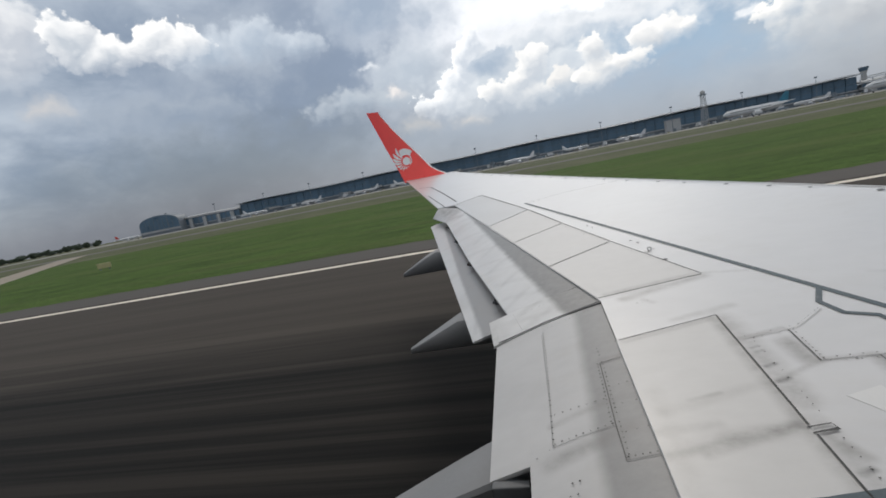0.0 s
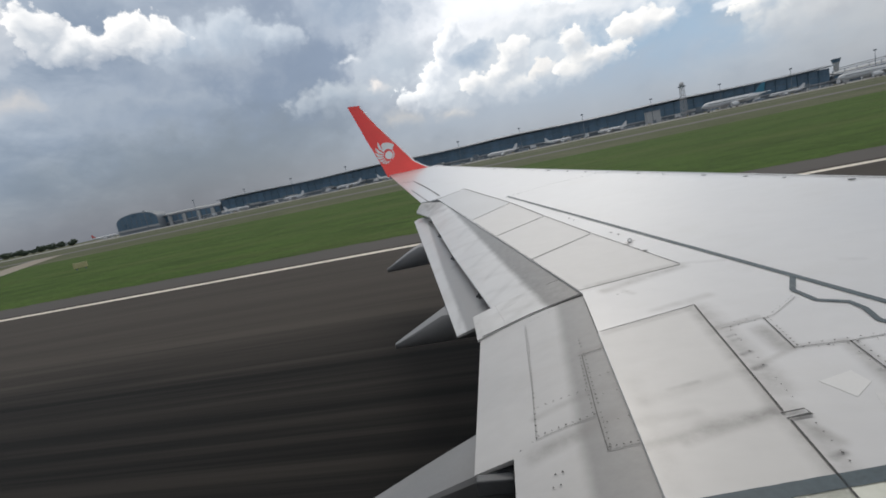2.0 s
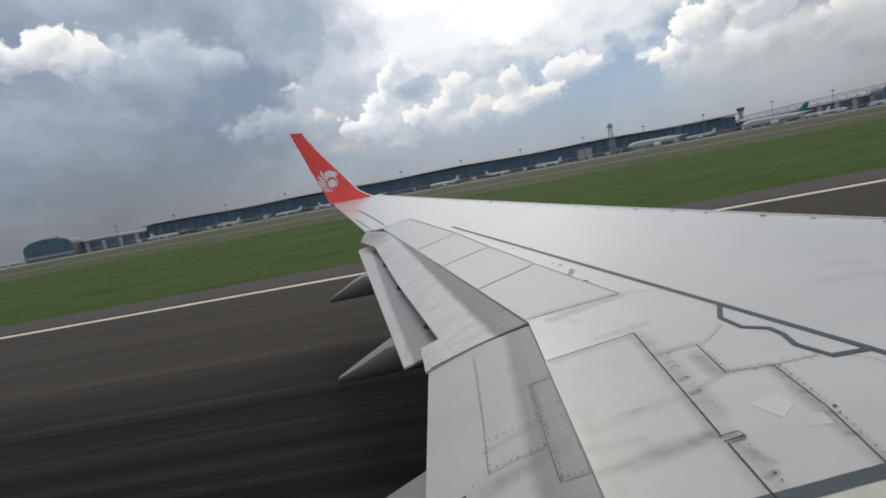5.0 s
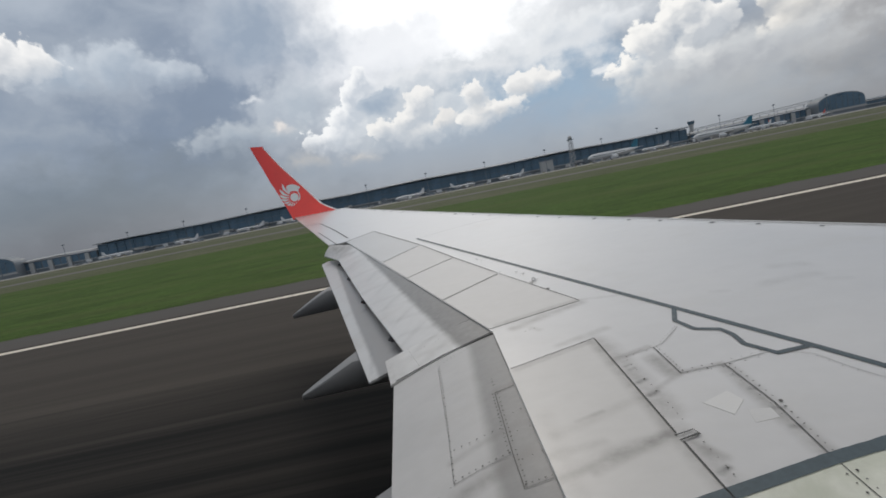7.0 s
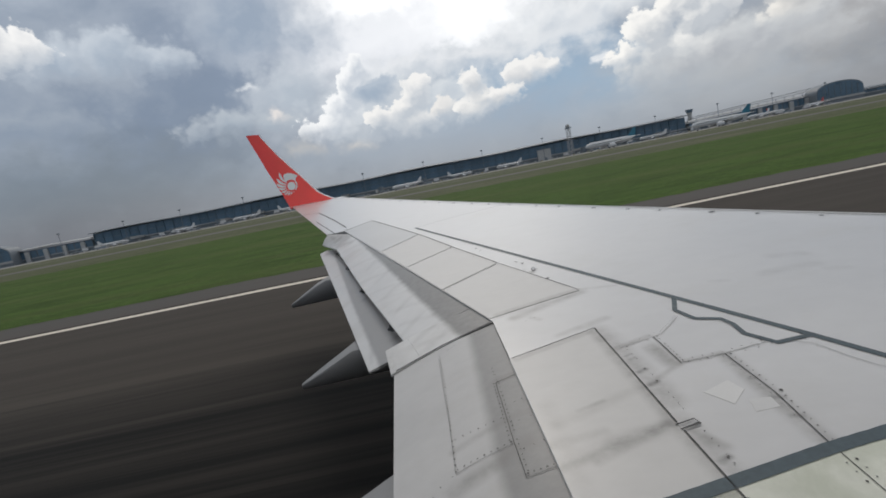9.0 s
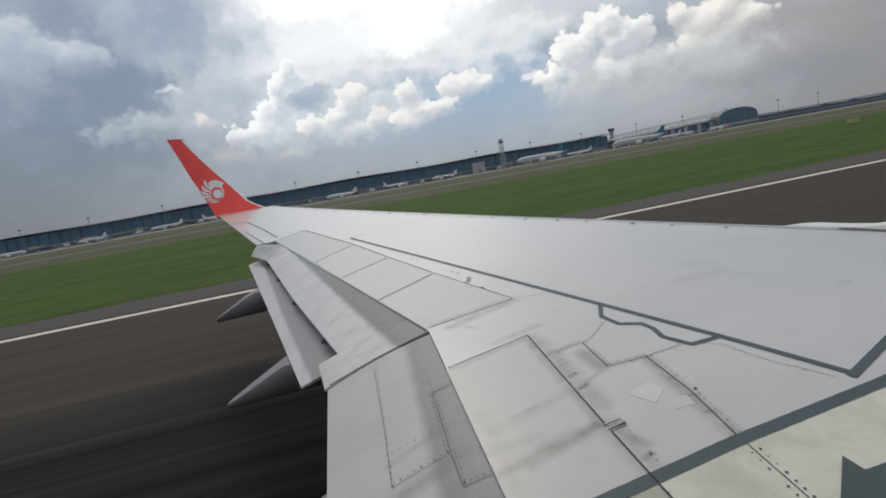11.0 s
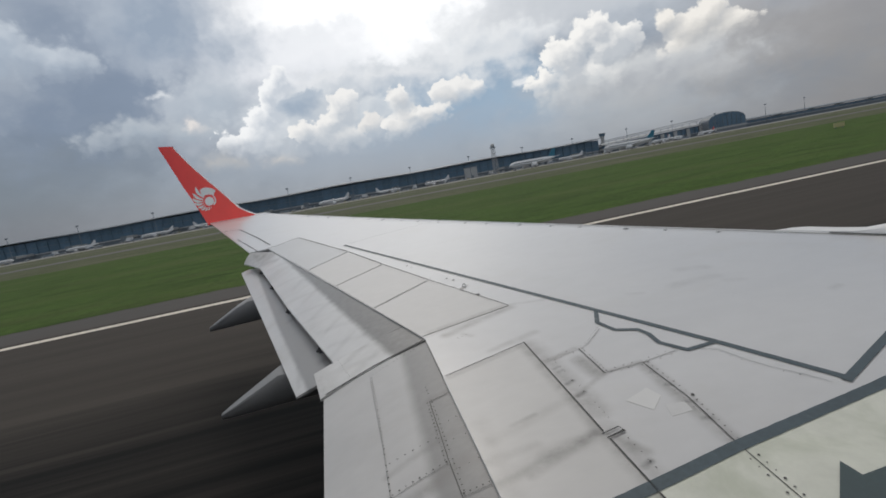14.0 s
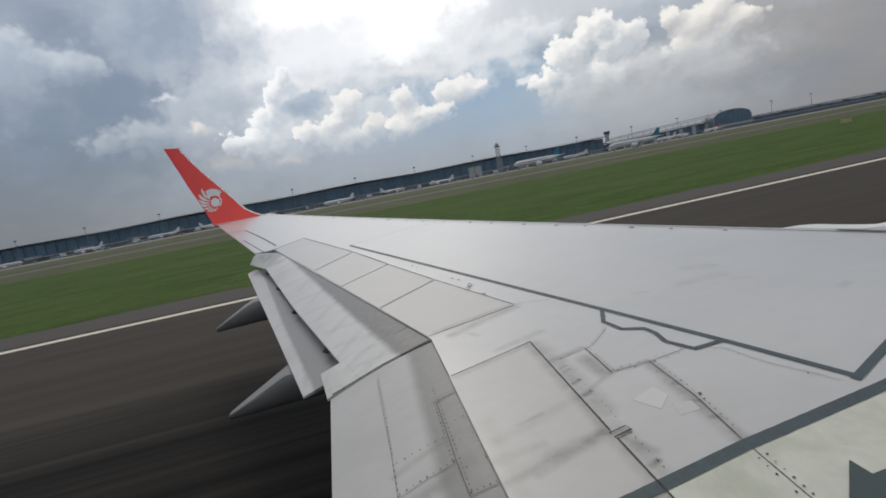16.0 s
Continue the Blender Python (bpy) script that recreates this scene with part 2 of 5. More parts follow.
sun = new("sun", bpy.data.lights.new("sun", "SUN"))
sun.data.energy, sun.data.angle, sun.data.color = 0.6, radians(14), (1.0, 0.93, 0.85)
sa, se = radians(SUN_AZ), radians(SUN_EL)
sun.matrix_world = look((60 * math.sin(sa) * math.cos(se), 60 * math.cos(sa) * math.cos(se), 60 * math.sin(se)), (0, 0, 0))

# ---------------------------------------------------------------- materials


def material(name, base, rough=0.5, metal=0.0, spread=0.12, grain=6.0, stretch=(1, 1, 1), bump=0.0, fine_grain=60.0,
             dirt_or_sheen=None, blotch_scale=0.8, blotch_from=0.55, blotch_to=0.8, blotch_amount=0.6, coat=0.0, islands=False):
    """Painted, metal or mineral surface with variation at two scales, stains or painted reflections, and fine relief.
    """
    m = bpy.data.materials.new(name)
    m.use_nodes = True
    m.node_tree.nodes.clear()
    k = Nodes(m.node_tree)
    shader = k.make("ShaderNodeBsdfPrincipled")
    where = k.vec("MULTIPLY", k.make("ShaderNodeTexCoord").outputs["Object"], stretch)
    broad = k.noise(where, grain, 5.0, 0.6)
    small = k.noise(where, fine_grain, 3.0, 0.6)
    blend = k.math("ADD", k.math("MULTIPLY", broad, 0.65), k.math("MULTIPLY", small, 0.35))
    lo = tuple(c * (1 - spread) for c in base)
    hi = tuple(min(1.0, c * (1 + spread)) for c in base)
    colour = k.mix(k.span(blend, 0.35, 0.65), lo, hi)
    if dirt_or_sheen:
        blotch = k.noise(where, blotch_scale, 6.0, 0.65, 0.4)
        colour = k.mix(k.span(blotch, blotch_from, blotch_to, 0.0, blotch_amount, True), colour, dirt_or_sheen)
    if islands:
        r = k.make("ShaderNodeObjectInfo").outputs["Random"]
        colour = k.mix(1.0, colour, k.mix(r, (0.86, 0.86, 0.86), (1.1, 1.1, 1.1)), "MULTIPLY")
    k.feed(shader.inputs["Base Color"], colour)
    k.feed(shader.inputs["Roughness"], k.span(broad, 0.3, 0.7, max(0.02, rough - 0.06), min(1.0, rough + 0.08)))
    shader.inputs["Metallic"].default_value = metal
    shader.inputs["Coat Weight"].default_value = coat
    shader.inputs["Coat Roughness"].default_value = 0.28
    if bump:
        b = k.make("ShaderNodeBump")
        b.inputs["Strength"].default_value = bump
        b.inputs["Distance"].default_value = 0.02
        k.feed(b.inputs["Height"], blend)
        k.feed(shader.inputs["Normal"], b.outputs[0])
    k.feed(k.make("ShaderNodeOutputMaterial").inputs[0], shader.outputs[0])
    return m


GRIME = (0.44, 0.42, 0.385)


def stains(m, smears, colour=(0.20, 0.19, 0.18), wear=None, shade_grime=None):
    """Adds grime smears along lines of the surface and, on the flaps, a grey wear zone behind the lip of the wing or
    the painted shade and grime of the slot.
    """
    k = Nodes(m.node_tree)
    shader = next(q for q in m.node_tree.nodes if q.type == "BSDF_PRINCIPLED")
    where = k.make("ShaderNodeTexCoord").outputs["Object"]
    x, y, z = k.split(where)
    cloudy = k.noise(where, 7.0, 5.0, 0.65)
    fine = k.noise(k.vec("MULTIPLY", where, (0.8, 1.2, 1.0)), 16.0, 4.0, 0.7)
    base = shader.inputs["Base Color"].links[0].from_socket
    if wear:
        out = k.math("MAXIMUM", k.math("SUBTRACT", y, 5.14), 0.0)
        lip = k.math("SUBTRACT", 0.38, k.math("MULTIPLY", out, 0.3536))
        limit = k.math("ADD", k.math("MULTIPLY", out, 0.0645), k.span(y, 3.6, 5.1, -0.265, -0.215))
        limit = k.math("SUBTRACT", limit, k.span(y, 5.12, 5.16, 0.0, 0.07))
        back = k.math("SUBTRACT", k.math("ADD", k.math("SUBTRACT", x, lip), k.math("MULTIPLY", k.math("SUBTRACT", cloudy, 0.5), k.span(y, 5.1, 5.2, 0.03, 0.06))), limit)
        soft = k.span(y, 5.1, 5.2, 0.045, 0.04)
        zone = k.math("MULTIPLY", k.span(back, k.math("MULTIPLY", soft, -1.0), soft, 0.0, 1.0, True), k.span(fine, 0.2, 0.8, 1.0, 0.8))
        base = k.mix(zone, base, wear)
    # front of the aft flap painted darker for the slot's shade and grime
    if shade_grime:
        edge = k.math("ADD", k.span(y, 5.6, 7.4, -0.665, -1.115), k.span(y, 7.4, 9.9, 0.0, -0.585))
        past = k.math("ADD", k.math("SUBTRACT", x, edge), k.math("MULTIPLY", k.math("SUBTRACT", cloudy, 0.5), 0.022))
        base = k.mix(k.span(past, -0.025, 0.03, 0.0, 0.92, True), base, shade_grime)
    for x0, y0, x1, y1, wide, amount in smears:
        dx, dy = x1 - x0, y1 - y0
        size = dx * dx + dy * dy
        px, py = k.math("SUBTRACT", x, x0), k.math("SUBTRACT", y, y0)
        t = k.math("MULTIPLY", k.math("ADD", k.math("MULTIPLY", px, dx), k.math("MULTIPLY", py, dy)), 1.0 / size, clamp=True)
        ox, oy = k.math("SUBTRACT", px, k.math("MULTIPLY", t, dx)), k.math("SUBTRACT", py, k.math("MULTIPLY", t, dy))
        gap = k.vec("LENGTH", k.join(ox, oy))
        fac = k.math("MULTIPLY", k.span(gap, wide * 0.9, 0.0, 0.0, amount, True), k.span(k.math("ADD", k.math("MULTIPLY", cloudy, 0.7), k.math("MULTIPLY", fine, 0.3)), 0.36, 0.62, 0.35, 1.0))
        base = k.mix(fac, base, colour)
    k.feed(shader.inputs["Base Color"], base)
    return m


M_SKIN = material("wing_paint", (0.535, 0.535, 0.54), 0.36, coat=1.0, spread=0.055, grain=1.1, stretch=(0.6, 1, 1), fine_grain=7,
                  dirt_or_sheen=GRIME, blotch_scale=1.4, blotch_from=0.52, blotch_to=0.82, blotch_amount=0.5)
M_SPOILER = material("spoiler_paint", (0.545, 0.538, 0.528), 0.45, coat=0.35, spread=0.05, grain=1.6, stretch=(0.5, 1, 1), fine_grain=12,
                     dirt_or_sheen=GRIME, blotch_scale=1.3, blotch_from=0.55, blotch_to=0.9, blotch_amount=0.35)
M_SPOILER_GREY = material("spoiler_bare_grey", (0.43, 0.435, 0.44), 0.36, coat=0.6, spread=0.04, grain=1.2, fine_grain=30)
M_FLAP = material("flap_paint", (0.505, 0.50, 0.495), 0.45, coat=0.4, spread=0.06, grain=2.2, stretch=(0.6, 1.2, 1), fine_grain=9,
                  dirt_or_sheen=GRIME, blotch_scale=1.6, blotch_from=0.48, blotch_to=0.8, blotch_amount=0.6)
# grime by the hinge line, round the access panels and behind the spoiler ends
stains(M_SKIN, [
    (1.26, 4.26, 1.27, 4.08, 0.12, 0.80), (1.29, 4.04, 1.05, 3.91, 0.04, 0.55), (1.04, 4.345, 1.30, 4.415, 0.05, 0.65),
    (1.06, 4.62, 1.06, 3.75, 0.15, 0.65), (1.04, 3.60, 1.05, 3.20, 0.09, 0.50), (1.30, 4.05, 1.56, 4.05, 0.05, 0.55),
    (1.56, 4.02, 1.49, 3.28, 0.09, 0.70), (0.55, 5.13, 1.20, 5.38, 0.10, 0.75), (1.18, 5.44, 1.50, 5.36, 0.05, 0.40),
    (0.78, 4.68, 1.18, 4.80, 0.07, 0.45), (0.68, 5.07, 0.73, 5.00, 0.05, 0.40), (1.03, 3.50, 1.10, 3.36, 0.06, 0.55),
])
stains(M_SKIN, [
    (1.06, 4.235, 1.10, 4.248, 0.022, 0.55), (1.07, 4.19, 1.104, 4.20, 0.024, 0.5), (1.05, 4.04, 1.10, 4.058, 0.030, 0.75), (1.04, 3.90, 1.10, 3.922, 0.032, 0.75),
    (1.03, 3.28, 1.08, 3.30, 0.034, 0.7), (1.53, 3.78, 1.55, 3.77, 0.03, 0.5), (1.52, 3.60, 1.545, 3.59, 0.035, 0.5), (1.49, 3.45, 1.52, 3.44, 0.035, 0.5), (1.54, 3.92, 1.56, 3.91, 0.03, 0.4),
], (0.07, 0.068, 0.065))
stains(M_SKIN, [
    (2.85, 5.30, 3.05, 5.22, 0.12, 0.3), (2.55, 5.00, 2.95, 4.98, 0.12, 0.3), (2.95, 4.85, 3.05, 4.80, 0.08, 0.25), (3.35, 4.30, 3.45, 4.32, 0.06, 0.3), (2.15, 5.05, 2.25, 5.0, 0.06, 0.25), (0.4, 5.19, 0.9, 5.30, 0.04, 0.4),
    (-3.9, 16.75, -2.6, 16.85, 0.12, 0.3), (-1.62, 10.6, -1.05, 11.1, 0.10, 0.4),
])
stains(M_SPOILER, [
    (0.96, 3.555, 0.67, 3.509, 0.09, 0.55), (0.67, 3.509, 0.40, 3.446, 0.10, 0.25), (0.96, 3.57, 0.86, 3.54, 0.05, 0.6), (1.02, 4.62, 0.99, 3.2, 0.09, 0.6), (0.42, 4.46, 1.0, 4.63, 0.05, 0.4),
    (0.60, 3.805, 0.754, 3.843, 0.03, 0.35), (0.45, 5.24, 1.15, 5.41, 0.08, 0.5), (0.02, 6.12, 0.70, 6.62, 0.05, 0.3),
    (1.0, 3.90, 0.46, 3.726, 0.07, 0.22), (0.98, 3.57, 0.55, 3.42, 0.05, 0.35), (0.75, 3.526, 0.27, 3.393, 0.05, 0.4), (0.66, 3.61, 0.29, 3.574, 0.06, 0.25),
    (0.45, 3.9, 0.43, 3.2, 0.10, 0.22),
], (0.19, 0.185, 0.178))
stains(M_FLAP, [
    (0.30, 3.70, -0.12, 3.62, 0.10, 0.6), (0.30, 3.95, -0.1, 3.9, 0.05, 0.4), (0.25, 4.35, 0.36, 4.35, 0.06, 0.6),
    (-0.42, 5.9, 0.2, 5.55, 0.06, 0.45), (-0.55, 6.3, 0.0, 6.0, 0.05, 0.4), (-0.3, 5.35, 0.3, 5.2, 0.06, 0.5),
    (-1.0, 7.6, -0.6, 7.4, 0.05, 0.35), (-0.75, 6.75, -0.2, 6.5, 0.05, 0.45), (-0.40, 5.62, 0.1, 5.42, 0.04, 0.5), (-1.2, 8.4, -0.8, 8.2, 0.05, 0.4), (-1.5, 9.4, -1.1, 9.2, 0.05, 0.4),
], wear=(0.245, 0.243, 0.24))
# the flap paint again, made lighter for the light on the outboard flap
M_OUTFLAP_LIT = material("outboard_flap_lit_paint", (0.68, 0.68, 0.68), 0.42, coat=0.5, spread=0.06, grain=2.0, stretch=(0.6, 1.2, 1), fine_grain=9,
                     dirt_or_sheen=GRIME, blotch_scale=1.6, blotch_from=0.48, blotch_to=0.8, blotch_amount=0.4)
stains(M_OUTFLAP_LIT, [
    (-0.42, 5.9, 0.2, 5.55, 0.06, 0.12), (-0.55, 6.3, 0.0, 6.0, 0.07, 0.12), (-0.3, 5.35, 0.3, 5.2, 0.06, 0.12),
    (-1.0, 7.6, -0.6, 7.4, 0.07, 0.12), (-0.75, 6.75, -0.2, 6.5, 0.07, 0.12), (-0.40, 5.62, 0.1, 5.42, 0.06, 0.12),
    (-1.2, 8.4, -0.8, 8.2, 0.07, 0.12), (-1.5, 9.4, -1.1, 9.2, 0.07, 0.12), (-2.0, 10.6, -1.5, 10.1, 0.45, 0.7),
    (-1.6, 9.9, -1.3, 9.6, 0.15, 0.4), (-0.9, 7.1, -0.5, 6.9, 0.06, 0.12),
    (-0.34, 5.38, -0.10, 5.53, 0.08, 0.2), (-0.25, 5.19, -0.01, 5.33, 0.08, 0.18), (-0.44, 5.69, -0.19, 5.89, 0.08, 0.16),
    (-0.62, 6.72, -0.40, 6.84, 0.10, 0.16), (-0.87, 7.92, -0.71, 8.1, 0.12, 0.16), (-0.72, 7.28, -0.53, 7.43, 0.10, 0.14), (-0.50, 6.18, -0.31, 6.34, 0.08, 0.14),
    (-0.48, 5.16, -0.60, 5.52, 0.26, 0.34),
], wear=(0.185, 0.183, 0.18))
M_AFT = material("aft_flap_paint", (0.58, 0.582, 0.585), 0.42, spread=0.06, grain=2.0, stretch=(0.6, 1.2, 1), fine_grain=9, coat=0.7,
                 dirt_or_sheen=GRIME, blotch_scale=1.6, blotch_from=0.48, blotch_to=0.8, blotch_amount=0.6)
stains(M_AFT, [
    (-1.9, 10.3, -1.6, 9.9, 0.14, 0.4), (-0.75, 5.75, -0.80, 6.3, 0.05, 0.2), (-0.95, 7.35, -0.80, 7.5, 0.10, 0.4), (-0.55, 6.0, -0.40, 6.1, 0.10, 0.4), (-1.25, 8.6, -1.15, 8.75, 0.10, 0.35),
], (0.13, 0.13, 0.13), shade_grime=(0.25, 0.25, 0.252))
M_LOWER = material("lower_skin_grey", (0.32, 0.33, 0.34), 0.45, spread=0.05, grain=1.0)
# grey set darker than the pale paint, to stand for shaded flanks
M_FAIRING = material("fairing_shaded_paint", (0.245, 0.247, 0.25), 0.4, spread=0.07, grain=2.0, stretch=(0.4, 1, 1))
# green-grey blotches paint in the reflections lying over the root
M_ROOT = material("root_fairing_paint", (0.63, 0.64, 0.565), 0.4, spread=0.10, grain=3.0, fine_grain=14, coat=0.3,
                  dirt_or_sheen=(0.42, 0.45, 0.35), blotch_scale=2.2, blotch_from=0.42, blotch_to=0.70, blotch_amount=0.6)
M_LINE = material("blue_grey_stripe", (0.058, 0.084, 0.099), 0.5, spread=0.22, grain=5.0, fine_grain=40,
                  dirt_or_sheen=(0.25, 0.28, 0.3), blotch_scale=6.0, blotch_from=0.6, blotch_to=0.75, blotch_amount=0.5)
M_SEAM = material("dark_sealant", (0.05, 0.05, 0.05), 0.6, spread=0.3, grain=4.0)
M_SEAM_MID = material("worn_sealant", (0.11, 0.108, 0.105), 0.6, spread=0.3, grain=4.0)
M_SEAM_SOFT = material("faded_sealant", (0.22, 0.22, 0.215), 0.6, spread=0.2, grain=4.0)
M_SEAM_FAINT = material("faint_sealant", (0.36, 0.36, 0.355), 0.5, spread=0.2, grain=4.0)
M_RIVET = material("rivet_grime", (0.075, 0.073, 0.07), 0.6, spread=0.3, grain=9.0)
M_RED = material("winglet_red", (0.88, 0.034, 0.026), 0.36, spread=0.06, grain=2.0, coat=0.5)
M_WHITE = material("gloss_white", (0.78, 0.78, 0.78), 0.35, spread=0.03, grain=2.0)
M_DARK = material("dark_bracket", (0.09, 0.095, 0.10), 0.5, spread=0.2)
M_PATCH = material("pale_patch_paint", (0.62, 0.617, 0.61), 0.34, spread=0.03, grain=3.0, coat=0.6)
M_PATCH_FAINT = material("faint_patch_paint", (0.548, 0.546, 0.543), 0.34, spread=0.05, grain=3.0, coat=0.8)
M_STEEL = material("bare_steel", (0.45, 0.45, 0.45), 0.35, 0.8, spread=0.1)
M_ARROW = material("dark_arrow_paint", (0.05, 0.075, 0.08), 0.5, spread=0.12)


def asphalt():
    m = bpy.data.materials.new("runway_asphalt")
    m.use_nodes = True
    m.node_tree.nodes.clear()
    k = Nodes(m.node_tree)
    shader = k.make("ShaderNodeBsdfPrincipled")
    where = k.make("ShaderNodeTexCoord").outputs["Object"]
    x, y, z = k.split(where)
    streak = k.noise(k.vec("MULTIPLY", where, (0.035, 1.0, 1.0)), 1.1, 6.0, 0.65)
    thin = k.noise(k.vec("MULTIPLY", where, (0.02, 1.7, 1.0)), 1.3, 6.0, 0.7)
    grit = k.noise(where, 22.0, 3.0, 0.7)
    base = k.mix(k.span(streak, 0.32, 0.68), (0.048, 0.042, 0.0362), (0.068, 0.0595, 0.051))
    base = k.mix(k.span(grit, 0.3, 0.7, 0.0, 0.2), base, (0.06, 0.053, 0.046))
    # tyre rubber laid down along the landing track
    track = k.math("ADD", k.math("MULTIPLY", y, 1.0), k.span(streak, 0.3, 0.7, -1.5, 1.5))
    rubber = k.math("MULTIPLY", k.span(track, 15.0, 10.3, 0.0, 1.0, True), k.span(thin, 0.40, 0.62, 1.0, 0.62))
    base = k.mix(rubber, base, (0.0078, 0.0076, 0.0073))
    k.feed(shader.inputs["Base Color"], base)
    shader.inputs["Roughness"].default_value = 0.88
    shader.inputs["Specular IOR Level"].default_value = 0.15
    b = k.make("ShaderNodeBump")
    b.inputs["Strength"].default_value = 0.25
    b.inputs["Distance"].default_value = 0.01
    k.feed(b.inputs["Height"], grit)
    k.feed(shader.inputs["Normal"], b.outputs[0])
    k.feed(k.make("ShaderNodeOutputMaterial").inputs[0], shader.outputs[0])
    return m


def turf(name, lush, dry, amount):
    m = bpy.data.materials.new(name)
    m.use_nodes = True
    m.node_tree.nodes.clear()
    k = Nodes(m.node_tree)
    shader = k.make("ShaderNodeBsdfPrincipled")
    where = k.make("ShaderNodeTexCoord").outputs["Object"]
    broad = k.noise(k.vec("MULTIPLY", where, (0.25, 1.0, 1.0)), 0.11, 6.0, 0.6)
    blades = k.noise(k.vec("MULTIPLY", where, (0.6, 1.0, 1.0)), 2.6, 6.0, 0.75)
    tuft = k.noise(k.vec("MULTIPLY", where, (0.35, 1.0, 1.0)), 0.32, 6.0, 0.75)
    colour = k.mix(k.span(blades, 0.3, 0.7), tuple(c * 0.62 for c in lush), tuple(c * 1.5 for c in lush))
    colour = k.mix(k.span(tuft, 0.40, 0.66, 0.0, 0.75), colour, tuple(c * 0.5 for c in lush))
    colour = k.mix(k.span(broad, 0.45, 0.68, 0.0, amount, True), colour, dry)
    k.feed(shader.inputs["Base Color"], colour)
    shader.inputs["Roughness"].default_value = 0.95
    shader.inputs["Specular IOR Level"].default_value = 0.1
    b = k.make("ShaderNodeBump")
    b.inputs["Strength"].default_value = 0.6
    b.inputs["Distance"].default_value = 0.12
    k.feed(b.inputs["Height"], blades)
    k.feed(shader.inputs["Normal"], b.outputs[0])
    k.feed(k.make("ShaderNodeOutputMaterial").inputs[0], shader.outputs[0])
    return m


M_ASPHALT = asphalt()
M_GRASS = turf("mown_grass", (0.063, 0.108, 0.024), (0.090, 0.112, 0.039), 0.6)
M_DRY = turf("dry_grass", (0.102, 0.114, 0.062), (0.16, 0.15, 0.112), 0.6)
M_SHOULDER = material("shoulder_asphalt", (0.060, 0.053, 0.047), 0.85, spread=0.18, grain=0.6, stretch=(0.06, 1, 1), fine_grain=9, bump=0.2)
M_TAXI = material("taxiway_asphalt", (0.098, 0.096, 0.088), 0.85, spread=0.15, grain=0.05, stretch=(0.1, 1, 1), fine_grain=3)
M_SAND = material("sandy_concrete", (0.27, 0.235, 0.19), 0.85, spread=0.15, grain=0.2, fine_grain=2)
M_APRON = material("apron_concrete", (0.24, 0.235, 0.22), 0.85, spread=0.12, grain=0.03, stretch=(0.3, 1, 1), fine_grain=1)
M_MARK = material("white_marking", (0.68, 0.62, 0.53), 0.7, spread=0.12, grain=1.0, stretch=(0.15, 2, 1), fine_grain=14,
                  dirt_or_sheen=(0.3, 0.28, 0.25), blotch_scale=0.9, blotch_from=0.55, blotch_to=0.8, blotch_amount=0.5)
M_GLASS = material("facade_glass", (0.082, 0.145, 0.208), 0.3, spread=0.2, grain=0.05, fine_grain=0.4, islands=True)
M_ROOF = material("roof_metal", (0.20, 0.225, 0.25), 0.5, spread=0.05, grain=0.05)
M_WALL = material("grey_cladding", (0.135, 0.165, 0.19), 0.6, spread=0.1, grain=0.1)
M_FIN = material("mullion_grey", (0.078, 0.134, 0.186), 0.5, spread=0.1, grain=0.1)
M_PALE = material("pale_panel", (0.36, 0.37, 0.375), 0.6, spread=0.08, grain=0.2)
M_TEAL = material("teal_tail_paint", (0.03, 0.16, 0.24), 0.35, spread=0.08, grain=0.3)
M_REDTAIL = material("red_tail_paint", (0.45, 0.06, 0.05), 0.35, spread=0.08, grain=0.3)
# white dimmed in place of haze over the apron
M_JET = material("hazed_jet_white", (0.54, 0.555, 0.57), 0.35, spread=0.03, grain=0.3)
M_TYRE = material("black_rubber", (0.03, 0.03, 0.03), 0.8, spread=0.1)
# leaf green lightened to stand for distance haze
M_LEAF = material("hazed_far_leaves", (0.055, 0.075, 0.050), 0.9, spread=0.4, grain=0.4, fine_grain=2.0)
M_BARK = material("bark", (0.09, 0.07, 0.05), 0.9, spread=0.2, grain=3.0)
M_SIGN = material("yellow_sign", (0.42, 0.38, 0.20), 0.5, spread=0.06, grain=2.0)

# ---------------------------------------------------------------- mesh helpers


def mesh_object(name, bm, mat, smooth=None):
    me = bpy.data.meshes.new(name)
    bmesh.ops.recalc_face_normals(bm, faces=bm.faces)
    bm.to_mesh(me)
    bm.free()
    me.materials.append(mat)
    if smooth is not None:
        for p in me.polygons:
            p.use_smooth = True
        me.set_sharp_from_angle(angle=radians(smooth))
    return new(name, me)


def part(name, bm, mat, parent, label="", smooth=None):
    ob = mesh_object(name, bm, mat, smooth)
    ob.parent = parent
    if label:
        ob["label"] = label
    return ob


def thing(name, label, category, at=(0, 0, 0), group="", kind=""):
    ob = new(name)
    ob.location = at
    return tagged(ob, label, category, group, kind)


def box(bm, x0, x1, y0, y1, z0, z1, bevel=0.0):
    r = bmesh.ops.create_cube(bm, size=1.0)
    for v in r["verts"]:
        v.co = Vector(((x0 + x1) / 2 + v.co.x * (x1 - x0), (y0 + y1) / 2 + v.co.y * (y1 - y0), (z0 + z1) / 2 + v.co.z * (z1 - z0)))
    if bevel:
        bmesh.ops.bevel(bm, geom=list({e for v in r["verts"] for e in v.link_edges}), offset=bevel, segments=2, affect="EDGES", profile=0.6)
    return bm


def boxed(*args, **kw):
    return box(bmesh.new(), *args, **kw)


